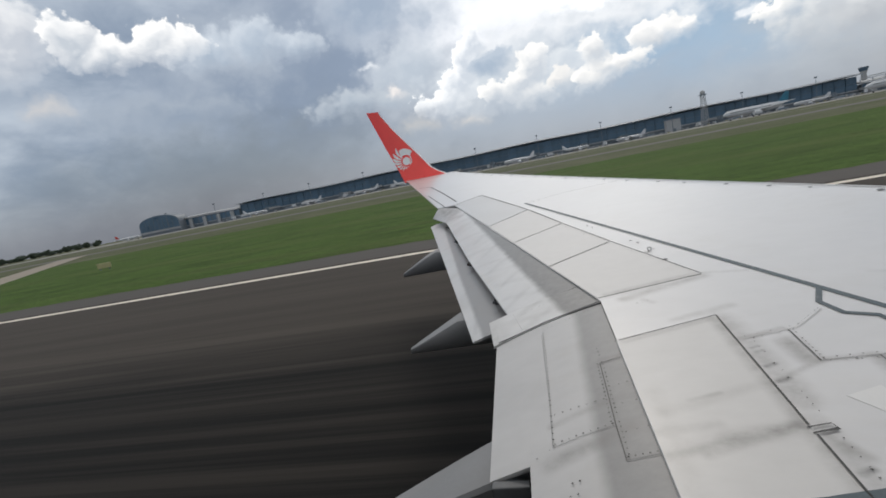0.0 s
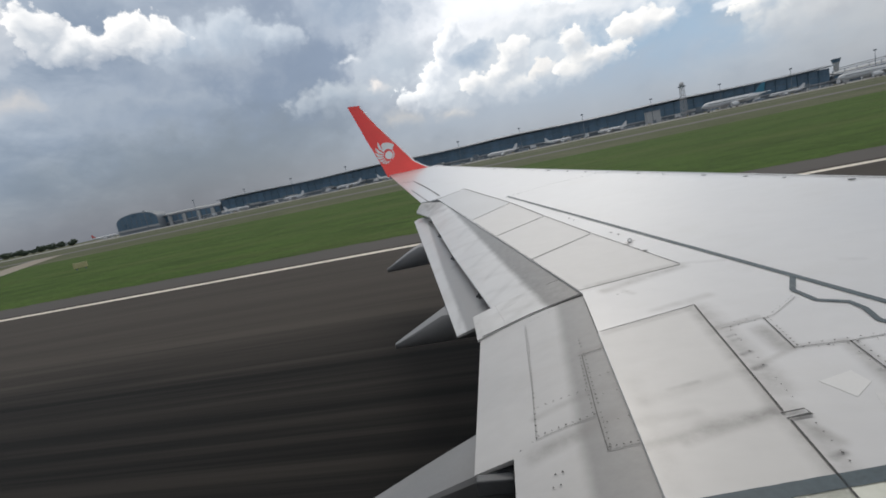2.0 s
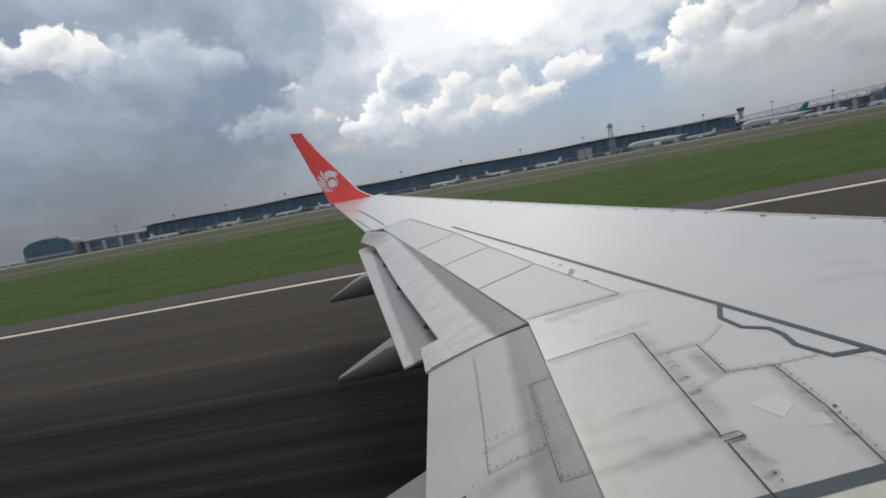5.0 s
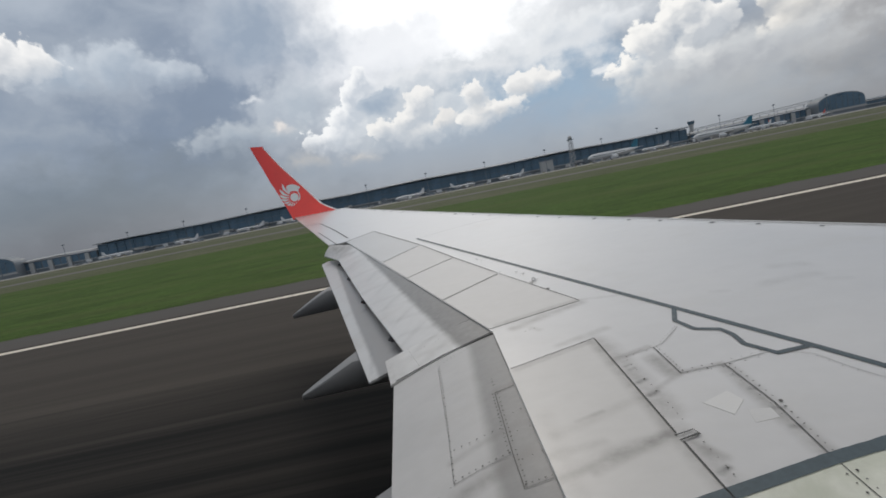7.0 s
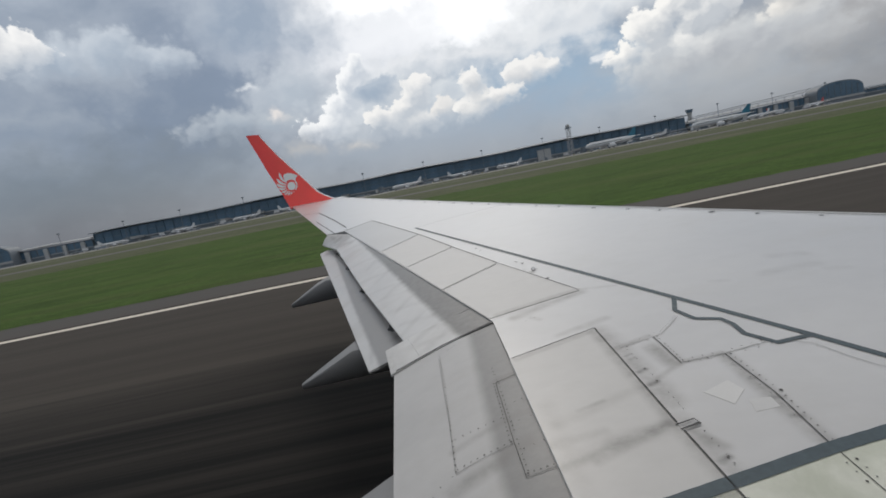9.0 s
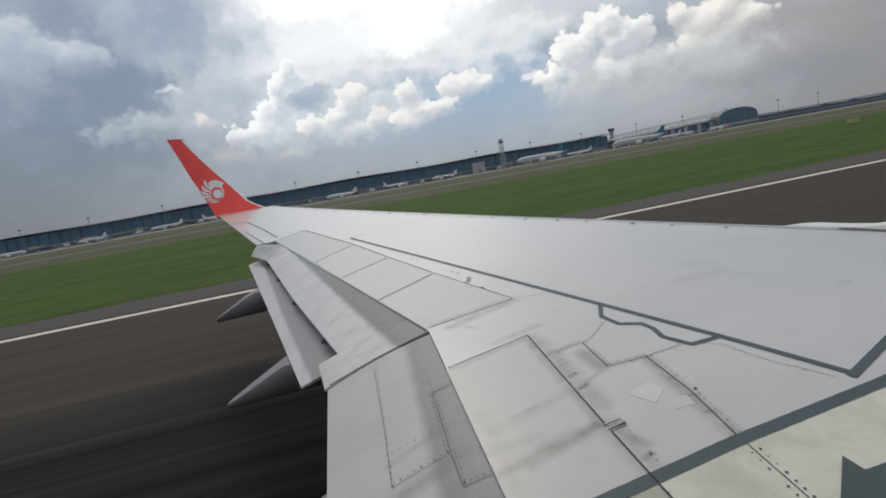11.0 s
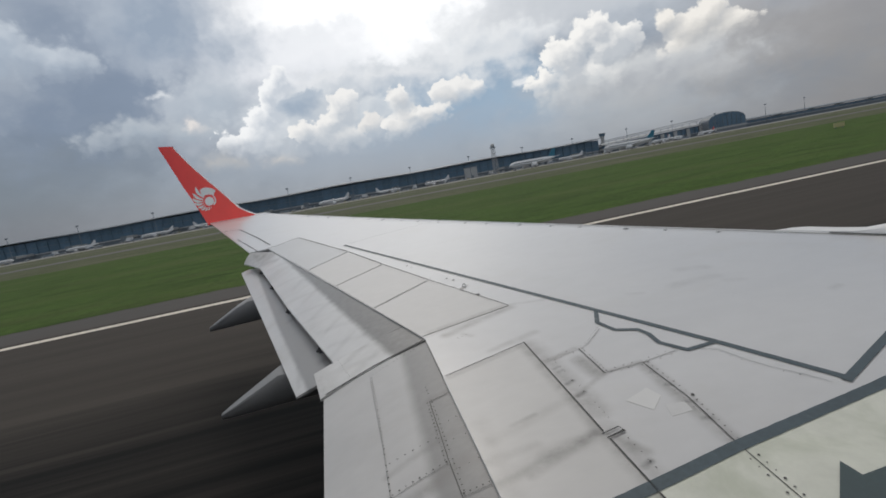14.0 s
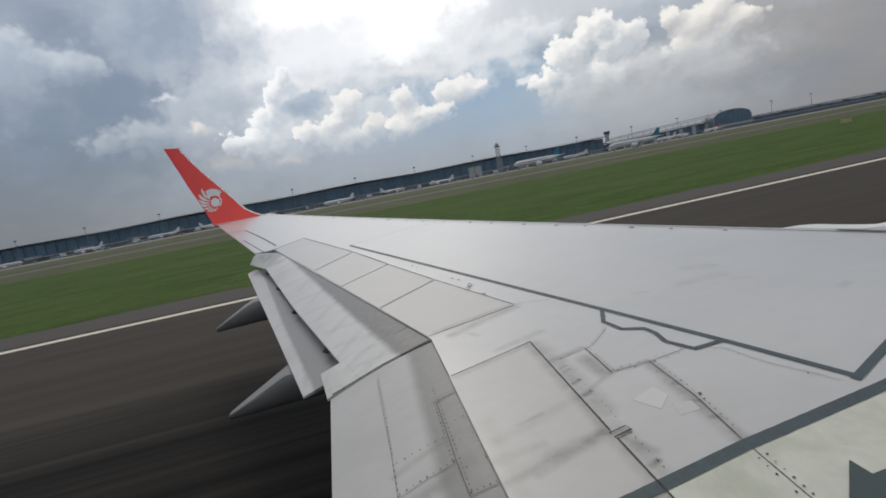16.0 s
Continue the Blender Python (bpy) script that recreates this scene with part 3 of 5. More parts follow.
def loft(rings, cap=True, bm=None, closed=True):
    """A skin through rings of points."""
    bm = bm or bmesh.new()
    made = [[bm.verts.new(p) for p in r] for r in rings]
    n_ring = len(rings[0])
    for a, b in zip(made, made[1:]):
        for i in range(n_ring if closed else n_ring - 1):
            j = (i + 1) % n_ring
            bm.faces.new((a[i], a[j], b[j], b[i]))
    if cap:
        bm.faces.new(made[0][::-1])
        bm.faces.new(made[-1])
    return bm


def tube(path, radii, sides=14, bm=None, squash=1.0):
    """Round rings along a line of points, mostly level; squash flattens them in z."""
    rings = []
    for i, (p, r) in enumerate(zip(path, radii)):
        a, b = Vector(path[max(0, i - 1)]), Vector(path[min(len(path) - 1, i + 1)])
        d = (b - a).normalized()
        side = d.cross(Vector((0, 0, 1))) if abs(d.z) < 0.95 else Vector((1, 0, 0))
        side.normalize()
        up = side.cross(d)
        rings.append([Vector(p) + side * (r * math.cos(t)) + up * (r * squash * math.sin(t))
                      for t in (2 * math.pi * k / sides for k in range(sides))])
    return loft(rings, True, bm)


def slab(corners, thick, bm=None):
    """A plate with the given top corners, thick downwards."""
    bm = bm or bmesh.new()
    top = [bm.verts.new(c) for c in corners]
    low = [bm.verts.new((c[0], c[1], c[2] - thick)) for c in corners]
    bm.faces.new(top)
    bm.faces.new(low[::-1])
    for i in range(len(top)):
        j = (i + 1) % len(top)
        bm.faces.new((top[j], top[i], low[i], low[j]))
    return bm


def lerp(a, b, t):
    return a + (b - a) * t


def lerp3(a, b, t):
    return tuple(lerp(u, v, t) for u, v in zip(a, b))


def table(t, rows):
    """Piecewise linear look-up."""
    for (a, u), (b, v) in zip(rows, rows[1:]):
        if t <= b:
            return lerp(u, v, (t - a) / (b - a))
    return rows[-1][1]


# ---------------------------------------------------------------- ground
EDGE_Y, GRASS_Y = 25.45, 30.3

ground_bm = bmesh.new()
nx, ny = 24, 24
for i in range(nx + 1):
    for j in range(ny + 1):
        ground_bm.verts.new((lerp(-4900, 4900, i / nx), lerp(-1500, 4900, j / ny), -0.06))
ground_bm.verts.ensure_lookup_table()
for i in range(nx):
    for j in range(ny):
        a = i * (ny + 1) + j
        v = ground_bm.verts
        ground_bm.faces.new((v[a], v[a + ny + 1], v[a + ny + 2], v[a + 1]))
tagged(mesh_object("ground", ground_bm, M_DRY), "flat airfield of dull dry grass", "ground", kind="structure")


def sheet(name, x0, x1, y0, y1, z, mat, label, category, ragged=0.0, step=0.0):
    """A flat sheet with, if wanted, ragged long edges."""
    bm = bmesh.new()
    count = max(1, int((x1 - x0) / step)) if step else 1
    rng = random.Random(len(name) * 7)
    last = None
    for i in range(count + 1):
        x = lerp(x0, x1, i / count)
        w = ragged * (noise.noise((x * 0.13, y0, 0.0)) + 0.6 * noise.noise((x * 0.7, y0, 3.0)) + 0.3 * rng.uniform(-1, 1)) if ragged else 0.0
        pair = bm.verts.new((x, y0 + w, z)), bm.verts.new((x, y1 + w * 4, z))
        if last:
            bm.faces.new((last[0], pair[0], pair[1], last[1]))
        last = pair
    return tagged(mesh_object(name, bm, mat), label, category, kind="structure")


runway = sheet("runway", -1500, 1500, -30, EDGE_Y + 0.9, 0.0, M_ASPHALT, "dark asphalt runway streaked with tyre rubber", "runway")
sheet("runway_shoulder", -1500, 1500, EDGE_Y + 0.9, GRASS_Y + 2.0, -0.012, M_SHOULDER, "grey asphalt shoulder beside the runway", "shoulder")
sheet("lawn", -600, 700, GRASS_Y, 112, -0.004, M_GRASS, "mown green grass strip beside the runway", "grass", 0.35, 0.5)
sheet("taxiway", -1500, 1500, 178, 205, -0.02, M_TAXI, "grey asphalt taxiway parallel to the runway", "taxiway")
sheet("service_road", -1500, 1500, 318, 334, -0.02, M_TAXI, "pale concrete service road", "road")
sheet("apron", -900, 1300, 470, 1000, -0.01, M_APRON, "pale concrete apron before the terminal", "apron")

# sandy link road slanting away over the grass
bm = bmesh.new()
bm.faces.new([bm.verts.new(c) for c in ((-96, 66, 0.0), (-110, 66, 0.0), (-232, 190, 0.0), (-214, 190, 0.0))])
tagged(mesh_object("link_road", bm, M_SAND), "pale sandy link road crossing the grass", "road", kind="structure")


def strip_mark(name, x0, x1, y0, y1, mat, parent, z=0.004):
    bm = bmesh.new()
    bm.faces.new([bm.verts.new(c) for c in ((x0, y0, z), (x1, y0, z), (x1, y1, z), (x0, y1, z))])
    return part(name, bm, mat, parent)


strip_mark("edge_line", -1500, 1500, EDGE_Y - 0.30, EDGE_Y + 0.30, M_MARK, runway)["label"] = "white painted edge line"

# ---------------------------------------------------------------- the airliner's wing
# x runs to the nose, y out along the wing, z up.


def wing_z(y):
    return 3.85 - 0.105 * (17.1 - y)


def crest_x(y):
    bow = 0.10 * math.sin(math.pi * min(1.0, max(0.0, (y - 5.7) / 12.0)))
    return -2.94 + (17.72 - y) * 0.603 - bow


def cove_x(y):
    """The rear edge of the fixed upper skin and the spoilers."""
    if y < 5.16:
        return 0.38
    if y < 10.6:
        return 0.374 - 0.3536 * (y - 5.16)
    return -1.84 - 0.3467 * (y - 10.46)


airliner = thing("airliner_wing", "white swept airliner wing with drooped flaps and red winglet", "aircraft wing")


def wing_ring(y):
    xt, xc, z = cove_x(y), crest_x(y), wing_z(y)
    s = lerp(1.0, 0.42, (y - 3.0) / 14.0)
    chord = xc - xt
    pts = [(lerp(xt, xc, k / 8), y, z) for k in range(9)]
    for k in range(1, 8):
        a = math.pi / 2 - k / 7 * math.pi * 0.86
        pts.append((xc + 0.30 * s * math.cos(a), y, z - 0.17 * s + 0.17 * s * math.sin(a)))
    for k in range(1, 7):
        t = k / 6
        deep = 0.34 * s + 0.05 * chord * math.sin(math.pi * (1 - t)) * 1.6
        pts.append((lerp(xc, xt, t), y, z - lerp(deep, 0.014, t * t)))
    return pts


stations = [3.16 + 0.42 * k for k in range(5)] + [5.155, 5.165] + [5.6 + 0.5 * k for k in range(10)] + [10.59, 10.61] + [11.0 + 0.5 * k for k in range(12)] + [16.8, 17.0]
skin = part("wing_skin", loft([wing_ring(y) for y in stations]), M_SKIN, airliner, "white painted upper wing skin, lightly stained", smooth=35)

# root fairing inboard of the dark band
root_rows = []
for y in (1.35, 1.7, 2.0, 2.3, 2.6, 2.9, 3.158):
    rise = 0.55 * max(0.0, (2.2 - y) / 0.9) ** 2
    root_rows.append([(p[0], y, p[2] + rise) for p in wing_ring(y)])
part("root_fairing", loft(root_rows), M_ROOT, airliner, "cream painted root fairing", smooth=35)


def on_wing(x, y, lift=0.004):
    return (x, y, wing_z(y) + lift)


def ribbon(points, width, lift=0.004, where=on_wing, bm=None):
    """A painted or sealed line on a surface, through points of it."""
    bm = bm or bmesh.new()
    last = None
    for i, p in enumerate(points):
        a, b = Vector(points[max(0, i - 1)]), Vector(points[min(len(points) - 1, i + 1)])
        d = (b - a).normalized()
        side = Vector((-d.y, d.x))
        if 0 < i < len(points) - 1:
            e = (Vector(p) - a).normalized()
            side = side / max(0.45, abs(side.dot(Vector((-e.y, e.x)))))
        q = Vector(p)
        pair = [bm.verts.new(where(*(q + side * (width / 2 * s)), lift)) for s in (-1, 1)]
        if last:
            bm.faces.new((last[0], pair[0], pair[1], last[1]))
        last = pair
    return bm


def line_part(name, points, width, mat, parent, label="", lift=0.004, where=on_wing):
    return part(name, ribbon(points, width, lift, where), mat, parent, label)


def dots(bm, points, radius, lift=0.005, where=on_wing, sides=7):
    for x, y in points:
        r = radius * random.uniform(0.5, 0.95)
        ring = [bm.verts.new(where(x + r * math.cos(a), y + r * math.sin(a), lift)) for a in (2 * math.pi * k / sides for k in range(sides))]
        top = bm.verts.new(where(x, y, lift + 0.0012))
        for k in range(sides):
            bm.faces.new((ring[k], ring[(k + 1) % sides], top))
    return bm


def along(a, b, gap, jitter=0.1):
    n_gap = max(1, int(math.dist(a, b) / gap))
    return [(lerp(a[0], b[0], k / n_gap), lerp(a[1], b[1], k / n_gap)) for k in range(n_gap + 1) if random.random() > jitter]


# spoilers: inner and outer cuts along the hinge, rear and front
CUTS = [((0.36, 5.19), (1.203, 5.393)), ((0.039, 6.12), (0.713, 6.634)), ((-0.338, 7.19), (0.301, 7.744)),
        ((-0.702, 8.265), (-0.122, 8.948)), ((-1.560, 10.62), (-1.054, 11.18))]
for k, (a, b) in enumerate(zip(CUTS, CUTS[1:])):
    shrink = 0.012
    corners = [lerp3(a[0], b[0], shrink), lerp3(a[0], b[0], 1 - shrink), lerp3(a[1], b[1], 1 - shrink), lerp3(a[1], b[1], shrink)]
    bm = slab([on_wing(x, y, 0.005) for x, y in corners], 0.03)
    bmesh.ops.bevel(bm, geom=[e for e in bm.edges if all(v.co.z > wing_z(v.co.y) for v in e.verts)], offset=0.003, segments=1, affect="EDGES")
    spoiler = part("spoiler", bm, M_SPOILER_GREY if k == 3 else M_SPOILER, airliner, "grey unpainted spoiler panel" if k == 3 else "off-white spoiler panel lying flat")
    line_part("hinge_gap", [lerp3(corners[3], corners[2], t) for t in (0, 0.5, 1)], 0.010 + 0.003 * k, M_SEAM, spoiler, lift=0.008)
    line_part("end_gap", [lerp3(corners[1], corners[2], t) for t in (0, 0.5, 1)], 0.007, M_SEAM if k < 3 else M_SEAM_MID, spoiler, lift=0.008)
# thin dark ribbon that paints in the shade behind the rear lip
line_part("spoiler_trailing_edge", [CUTS[0][0], CUTS[2][0], CUTS[4][0]], 0.005, M_SEAM, airliner, "dark line painted for the shade along the rear lip of the spoilers", lift=0.0075)

# inboard ground spoiler
ins = [(0.374, 2.75), (0.374, 4.484), (1.036, 4.672), (1.0, 3.53), (0.985, 2.75)]
bm = slab([on_wing(x, y, 0.005) for x, y in ins], 0.03)
bmesh.ops.bevel(bm, geom=[e for e in bm.edges if all(v.co.z > wing_z(v.co.y) for v in e.verts)], offset=0.003, segments=1, affect="EDGES")
inspo = part("inboard_spoiler", bm, M_SPOILER, airliner, "off-white inboard spoiler panel with grimy edges")
line_part("hinge_gap", [(0.985, 2.75), (1.0, 3.50)], 0.0095, M_SEAM, inspo, lift=0.008)
line_part("hinge_gap", [(1.0, 3.56), (1.036, 4.672)], 0.0095, M_SEAM, inspo, lift=0.008)
line_part("end_gap", [(0.389, 4.488), (1.036, 4.672)], 0.008, M_SEAM, inspo, lift=0.008)
line_part("hinge_notch", [(0.985, 3.545), (1.085, 3.56), (1.095, 3.525), (0.99, 3.508)], 0.008, M_SEAM, inspo, lift=0.009)

# stripes that mark the walkway, and seams
line_part("walkway_stripe", [(-0.17, 9.52), (0.72, 7.40), (1.612, 5.256), (2.103, 4.060), (2.345, 3.420)], 0.046, M_LINE, skin, "blue-grey walkway stripe")
line_part("walkway_stripe", [(2.312, 3.400), (2.72, 3.556), (4.6, 4.27)], 0.046, M_LINE, skin, lift=0.0055)
line_part("walkway_stripe", [(1.755, 4.90), (1.643, 4.692), (1.682, 4.516), (1.814, 4.442), (1.833, 4.344), (1.81, 4.209), (1.893, 4.04), (2.103, 4.045)], 0.034, M_LINE, skin, lift=0.005)
ROOT_LINE = [(0.385, 3.085), (0.70, 3.125), (1.08, 3.172), (1.46, 3.222), (1.92, 3.262), (2.36, 3.300), (3.4, 3.42), (5.2, 3.64)]
ragged_line = []
for k in range(150):
    x = lerp(0.385, 5.2, k / 149)
    ragged_line.append((x, table(x, ROOT_LINE) + 0.0015 * noise.noise((x * 14.0, 0.0, 0.0)) + random.uniform(-0.001, 0.001)))
line_part("root_band", ragged_line, 0.064, M_LINE, skin, "wide blue-grey band at the wing root", lift=0.008)
bm = bmesh.new()
last = None
for x, y in ROOT_LINE:
    pair = [bm.verts.new(on_wing(x, yy, 0.005)) for yy in (y, lerp(y, 2.25, 0.5), 2.25)]
    if last:
        for q in range(2):
            bm.faces.new((last[q], pair[q], pair[q + 1], last[q + 1]))
    last = pair
part("root_panel", bm, M_ROOT, airliner, "cream painted panel beside the root band")
line_part("seam", [(-0.15, 9.53), (0.60, 9.85), (1.45, 10.05)], 0.010, M_SEAM_SOFT, skin)
line_part("seam", [(1.324, 4.392), (1.307, 4.044)], 0.006, M_SEAM, skin)
line_part("seam", [(1.307, 4.044), (1.569, 4.043), (1.844, 4.070)], 0.005, M_SEAM_SOFT, skin)
line_part("seam", [(1.569, 4.043), (1.550, 3.632), (1.488, 3.253)], 0.0055, M_SEAM, skin)
line_part("seam", [(1.058, 4.344), (1.324, 4.392), (1.392, 4.411), (1.603, 4.592)], 0.004, M_SEAM_FAINT, skin)
line_part("seam", [(1.96, 4.03), (2.047, 3.955), (2.079, 3.801), (2.124, 3.670), (2.197, 3.548), (2.25, 3.42)], 0.004, M_SEAM_FAINT, skin)
line_part("seam", [(1.478, 3.19), (1.449, 2.912), (1.385, 2.4)], 0.0045, M_SEAM, skin, lift=0.008)
# outboard: aileron, tab and tip seams
line_part("aileron_hinge", [(-1.56, 10.97), (-2.02, 12.3), (-2.70, 14.1)], 0.028, M_SEAM, skin, "dark aileron hinge gap")
line_part("aileron_tab_gap", [(-1.72, 10.52), (-2.45, 12.5)], 0.018, M_SEAM, skin)
line_part("aileron_end", [(-1.64, 10.5), (-1.05, 11.18)], 0.025, M_SEAM, skin)
line_part("aileron_end", [(-3.20, 14.3), (-2.70, 14.1)], 0.03, M_SEAM_SOFT, skin)
line_part("tip_seam", [(-4.05, 16.75), (-2.55, 16.85)], 0.02, M_SEAM_SOFT, skin)



def rivet_row(bm, points, gap, radius, jitter=0.08, lift=0.005):
    for a, b in zip(points, points[1:]):
        dots(bm, along(a, b, gap, jitter), radius, lift)


bm = bmesh.new()
rivet_row(bm, [(1.345, 4.385), (1.328, 4.06)], 0.036, 0.0065)
rivet_row(bm, [(1.07, 4.330), (1.315, 4.375)], 0.042, 0.0055)
rivet_row(bm, [(1.08, 4.368), (1.31, 4.412)], 0.060, 0.0045)
rivet_row(bm, [(1.345, 4.425), (1.40, 4.440), (1.590, 4.605)], 0.040, 0.005)
rivet_row(bm, [(1.33, 4.066), (1.57, 4.066), (1.83, 4.092)], 0.055, 0.0055)
rivet_row(bm, [(1.34, 4.020), (1.545, 4.020)], 0.060, 0.0045)
rivet_row(bm, [(1.595, 4.030), (1.577, 3.632), (1.515, 3.268)], 0.046, 0.0065, 0.04)
rivet_row(bm, [(1.545, 4.010), (1.528, 3.632), (1.468, 3.268)], 0.075, 0.004, 0.2)
rivet_row(bm, [(1.60, 4.022), (1.86, 4.045)], 0.075, 0.0045)
rivet_row(bm, [(1.094, 3.80), (1.086, 3.65)], 0.040, 0.004)
rivet_row(bm, [(1.105, 4.30), (1.10, 3.86)], 0.060, 0.005, 0.2)
rivet_row(bm, [(1.080, 3.47), (1.070, 3.20)], 0.048, 0.005, 0.15)
rivet_row(bm, [(2.035, 3.93), (2.062, 3.80), (2.105, 3.665), (2.18, 3.54), (2.22, 3.44)], 0.060, 0.0055, 0.25)
rivet_row(bm, [(0.62, 5.015), (0.70, 5.045)], 0.035, 0.005)
rivet_row(bm, [(0.66, 6.59), (0.28, 7.74), (-0.11, 8.93), (-1.03, 11.14)], 0.17, 0.009, 0.25)
rivet_row(bm, [(0.74, 6.68), (1.17, 5.47)], 0.15, 0.008, 0.3)
dots(bm, [(1.583, 3.632), (1.583, 3.635)], 0.013)
dots(bm, [(1.094, 4.057), (1.094, 3.920), (1.074, 3.296), (1.345, 4.035), (1.46, 4.03)], 0.007)
part("rivets", bm, M_RIVET, skin, "grimy rivet heads")["kind"] = "stuff"
bm = bmesh.new()
rivet_row(bm, [(1.451, 3.135), (1.424, 2.939), (1.36, 2.45)], 0.042, 0.0075, 0.05, 0.009)
rivet_row(bm, [(1.500, 3.142), (1.474, 2.951), (1.41, 2.45)], 0.042, 0.0075, 0.05, 0.009)
rivet_row(bm, [(1.00, 3.075), (0.985, 2.80)], 0.050, 0.006, 0.1, 0.009)
part("rivets", bm, M_RIVET, skin)["kind"] = "stuff"
bm = bmesh.new()
for k in range(24):
    y = 6.0 + 0.48 * k + random.uniform(-0.05, 0.05)
    dots(bm, [(crest_x(y) - 0.14, y)], 0.045)
part("vortex_marks", bm, M_DARK, skin, "small dark fasteners along the leading edge")["kind"] = "stuff"

# two four-sided patches a little paler than the skin
for corners, lift, mat, label in (
        ([(1.250, 3.743), (1.418, 3.800), (1.439, 3.700), (1.326, 3.608)], 0.0020, M_PATCH, "paler four-sided patch on the skin"),
        ([(1.404, 3.626), (1.507, 3.603), (1.493, 3.525), (1.373, 3.525)], 0.0012, M_PATCH_FAINT, "fainter four-sided patch on the skin")):
    part("pale_patch", slab([on_wing(x, y, lift) for x, y in corners], 0.004), mat, skin, label)
# leading edge seam, and a tie-down ring
line_part("leading_edge_seam", [(crest_x(y) - 0.02, y) for y in (3.4, 5, 7, 9, 11, 13, 15, 16.8)], 0.02, M_SEAM_SOFT, skin, "thin seam behind the leading edge")
bm = bmesh.new()
ringc = Vector(on_wing(0.993, 6.16, 0.03))
pts = [(ringc.x + 0.017 * math.cos(a), ringc.y + 0.008 * math.sin(a), ringc.z + 0.014 * math.sin(a) - 0.012) for a in (2 * math.pi * k / 14 for k in range(15))]
tube(pts, [0.006] * 15, 6, bm)
dots(bm, [(0.96, 6.14), (1.03, 6.18)], 0.03)
part("tie_down_ring", bm, M_STEEL, skin, "small steel tie-down ring")
for x, y in ((0.95, 6.45), (0.90, 6.55), (1.05, 5.85), (0.62, 7.3), (0.58, 7.42)):
    part("fastener", dots(bmesh.new(), [(x, y)], 0.022), M_DARK, skin)

# dark arrow on the root fairing
arrow = [(1.746, 2.991), (1.747, 2.903), (2.0, 2.905), (2.0, 2.5), (1.30, 2.5), (1.30, 2.645)]
bm = bmesh.new()
bm.faces.new([bm.verts.new(on_wing(x, y, 0.009)) for x, y in arrow])
part("arrow_marking", bm, M_ARROW, airliner, "dark painted arrow")


# flaps: a surface from the cove rearwards and down; s runs from 0 at the front to 1 at the rear edge
def flap_loft(thick, y_list, front, rear, bow=0.03):
    """Rings at stations along y, between the front and rear points of the upper face."""
    rings = []
    for y in y_list:
        f, r = front(y), rear(y)
        up, low = [], []
        for k in range(9):
            s = k / 8
            lift = bow * math.sin(math.pi * min(1.0, s * 0.9 + 0.1))
            p = lerp3(f, r, s)
            up.append((p[0], y, p[2] + lift))
            low.append((p[0], y, p[2] + lift - lerp(thick, 0.018, s ** 0.8) * (0.35 if k == 0 else 1.0)))
        rings.append(up + low[::-1])
    return rings


def in_front(y):
    return (0.43, y, wing_z(y) - 0.018)


def in_rear(y):
    return (-0.49 + 0.03 * (5.12 - y) / 1.3, y, wing_z(y) - 0.275)


def on_flap(s, y, lift=0.004, front=None, rear=None, bow=0.03):
    p = lerp3((front or in_front)(y), (rear or in_rear)(y), s)
    return (p[0], y, p[2] + bow * math.sin(math.pi * min(1.0, s * 0.9 + 0.1)) + lift)


def in_reach(y):
    return 1.0 if y > 3.67 else 0.745


rings = []
for y in (2.2, 2.6, 3.0, 3.35, 3.664, 3.676, 4.0, 4.4, 4.8, 5.138):
    up, low = [], []
    for k in range(11):
        q = k / 10 * in_reach(y)
        x, _, z = on_flap(q, y, 0.0)
        up.append((x, y, z))
        low.append((x, y, z - lerp(0.12, 0.018, (k / 10) ** 0.8) * (0.35 if k == 0 else 1.0)))
    rings.append(up + low[::-1])
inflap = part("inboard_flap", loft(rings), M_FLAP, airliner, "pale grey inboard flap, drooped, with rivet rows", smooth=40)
bm = boxed(-0.44, -0.24, 3.60, 3.66, wing_z(3.6) - 0.34, wing_z(3.6) - 0.25, 0.01)
part("track_bracket", bm, M_DARK, airliner, "dark bracket in the slot of the flap")


def flap_strip(points, width, mat, name, parent, lift=0.004, label=""):
    return line_part(name, points, width, mat, parent, label, lift, on_flap)


# first strip paints the shade in the gap under the wing's lip
flap_strip([(0.055, 2.3), (0.055, 3.6), (0.055, 5.09)], 0.007, M_SEAM, "lip_gap_shade", inflap, 0.004)
flap_strip([(0.211, 4.325), (0.220, 4.025), (0.230, 3.76), (0.230, 3.488)], 0.005, M_SEAM_MID, "seam", inflap, 0.005)
flap_strip([(0.060, 4.325), (0.211, 4.325)], 0.005, M_SEAM_MID, "seam", inflap, 0.005)
flap_strip([(0.066, 3.475), (0.230, 3.488)], 0.004, M_SEAM_SOFT, "seam", inflap, 0.005)
flap_strip([(0.585, 4.98), (0.588, 4.124), (0.600, 3.725)], 0.003, M_SEAM_SOFT, "seam", inflap, 0.005)
flap_strip([(0.600, 3.725), (0.42, 3.735), (0.238, 3.737)], 0.003, M_SEAM_SOFT, "seam", inflap, 0.005)
bm = bmesh.new()


def flap_dots(a, b, gap, r=0.006):
    length = math.hypot((a[0] - b[0]) * 0.95, a[1] - b[1])
    count = max(1, int(length / gap))
    pts = [(lerp(a[0], b[0], k / count), lerp(a[1], b[1], k / count)) for k in range(count + 1) if random.random() > 0.04]
    for s, y in pts:
        q = r * random.uniform(0.7, 1.2)
        ring = [bm.verts.new(on_flap(s + q * math.cos(t), y + q * math.sin(t), 0.007)) for t in (2 * math.pi * k / 6 for k in range(6))]
        bm.faces.new(ring)


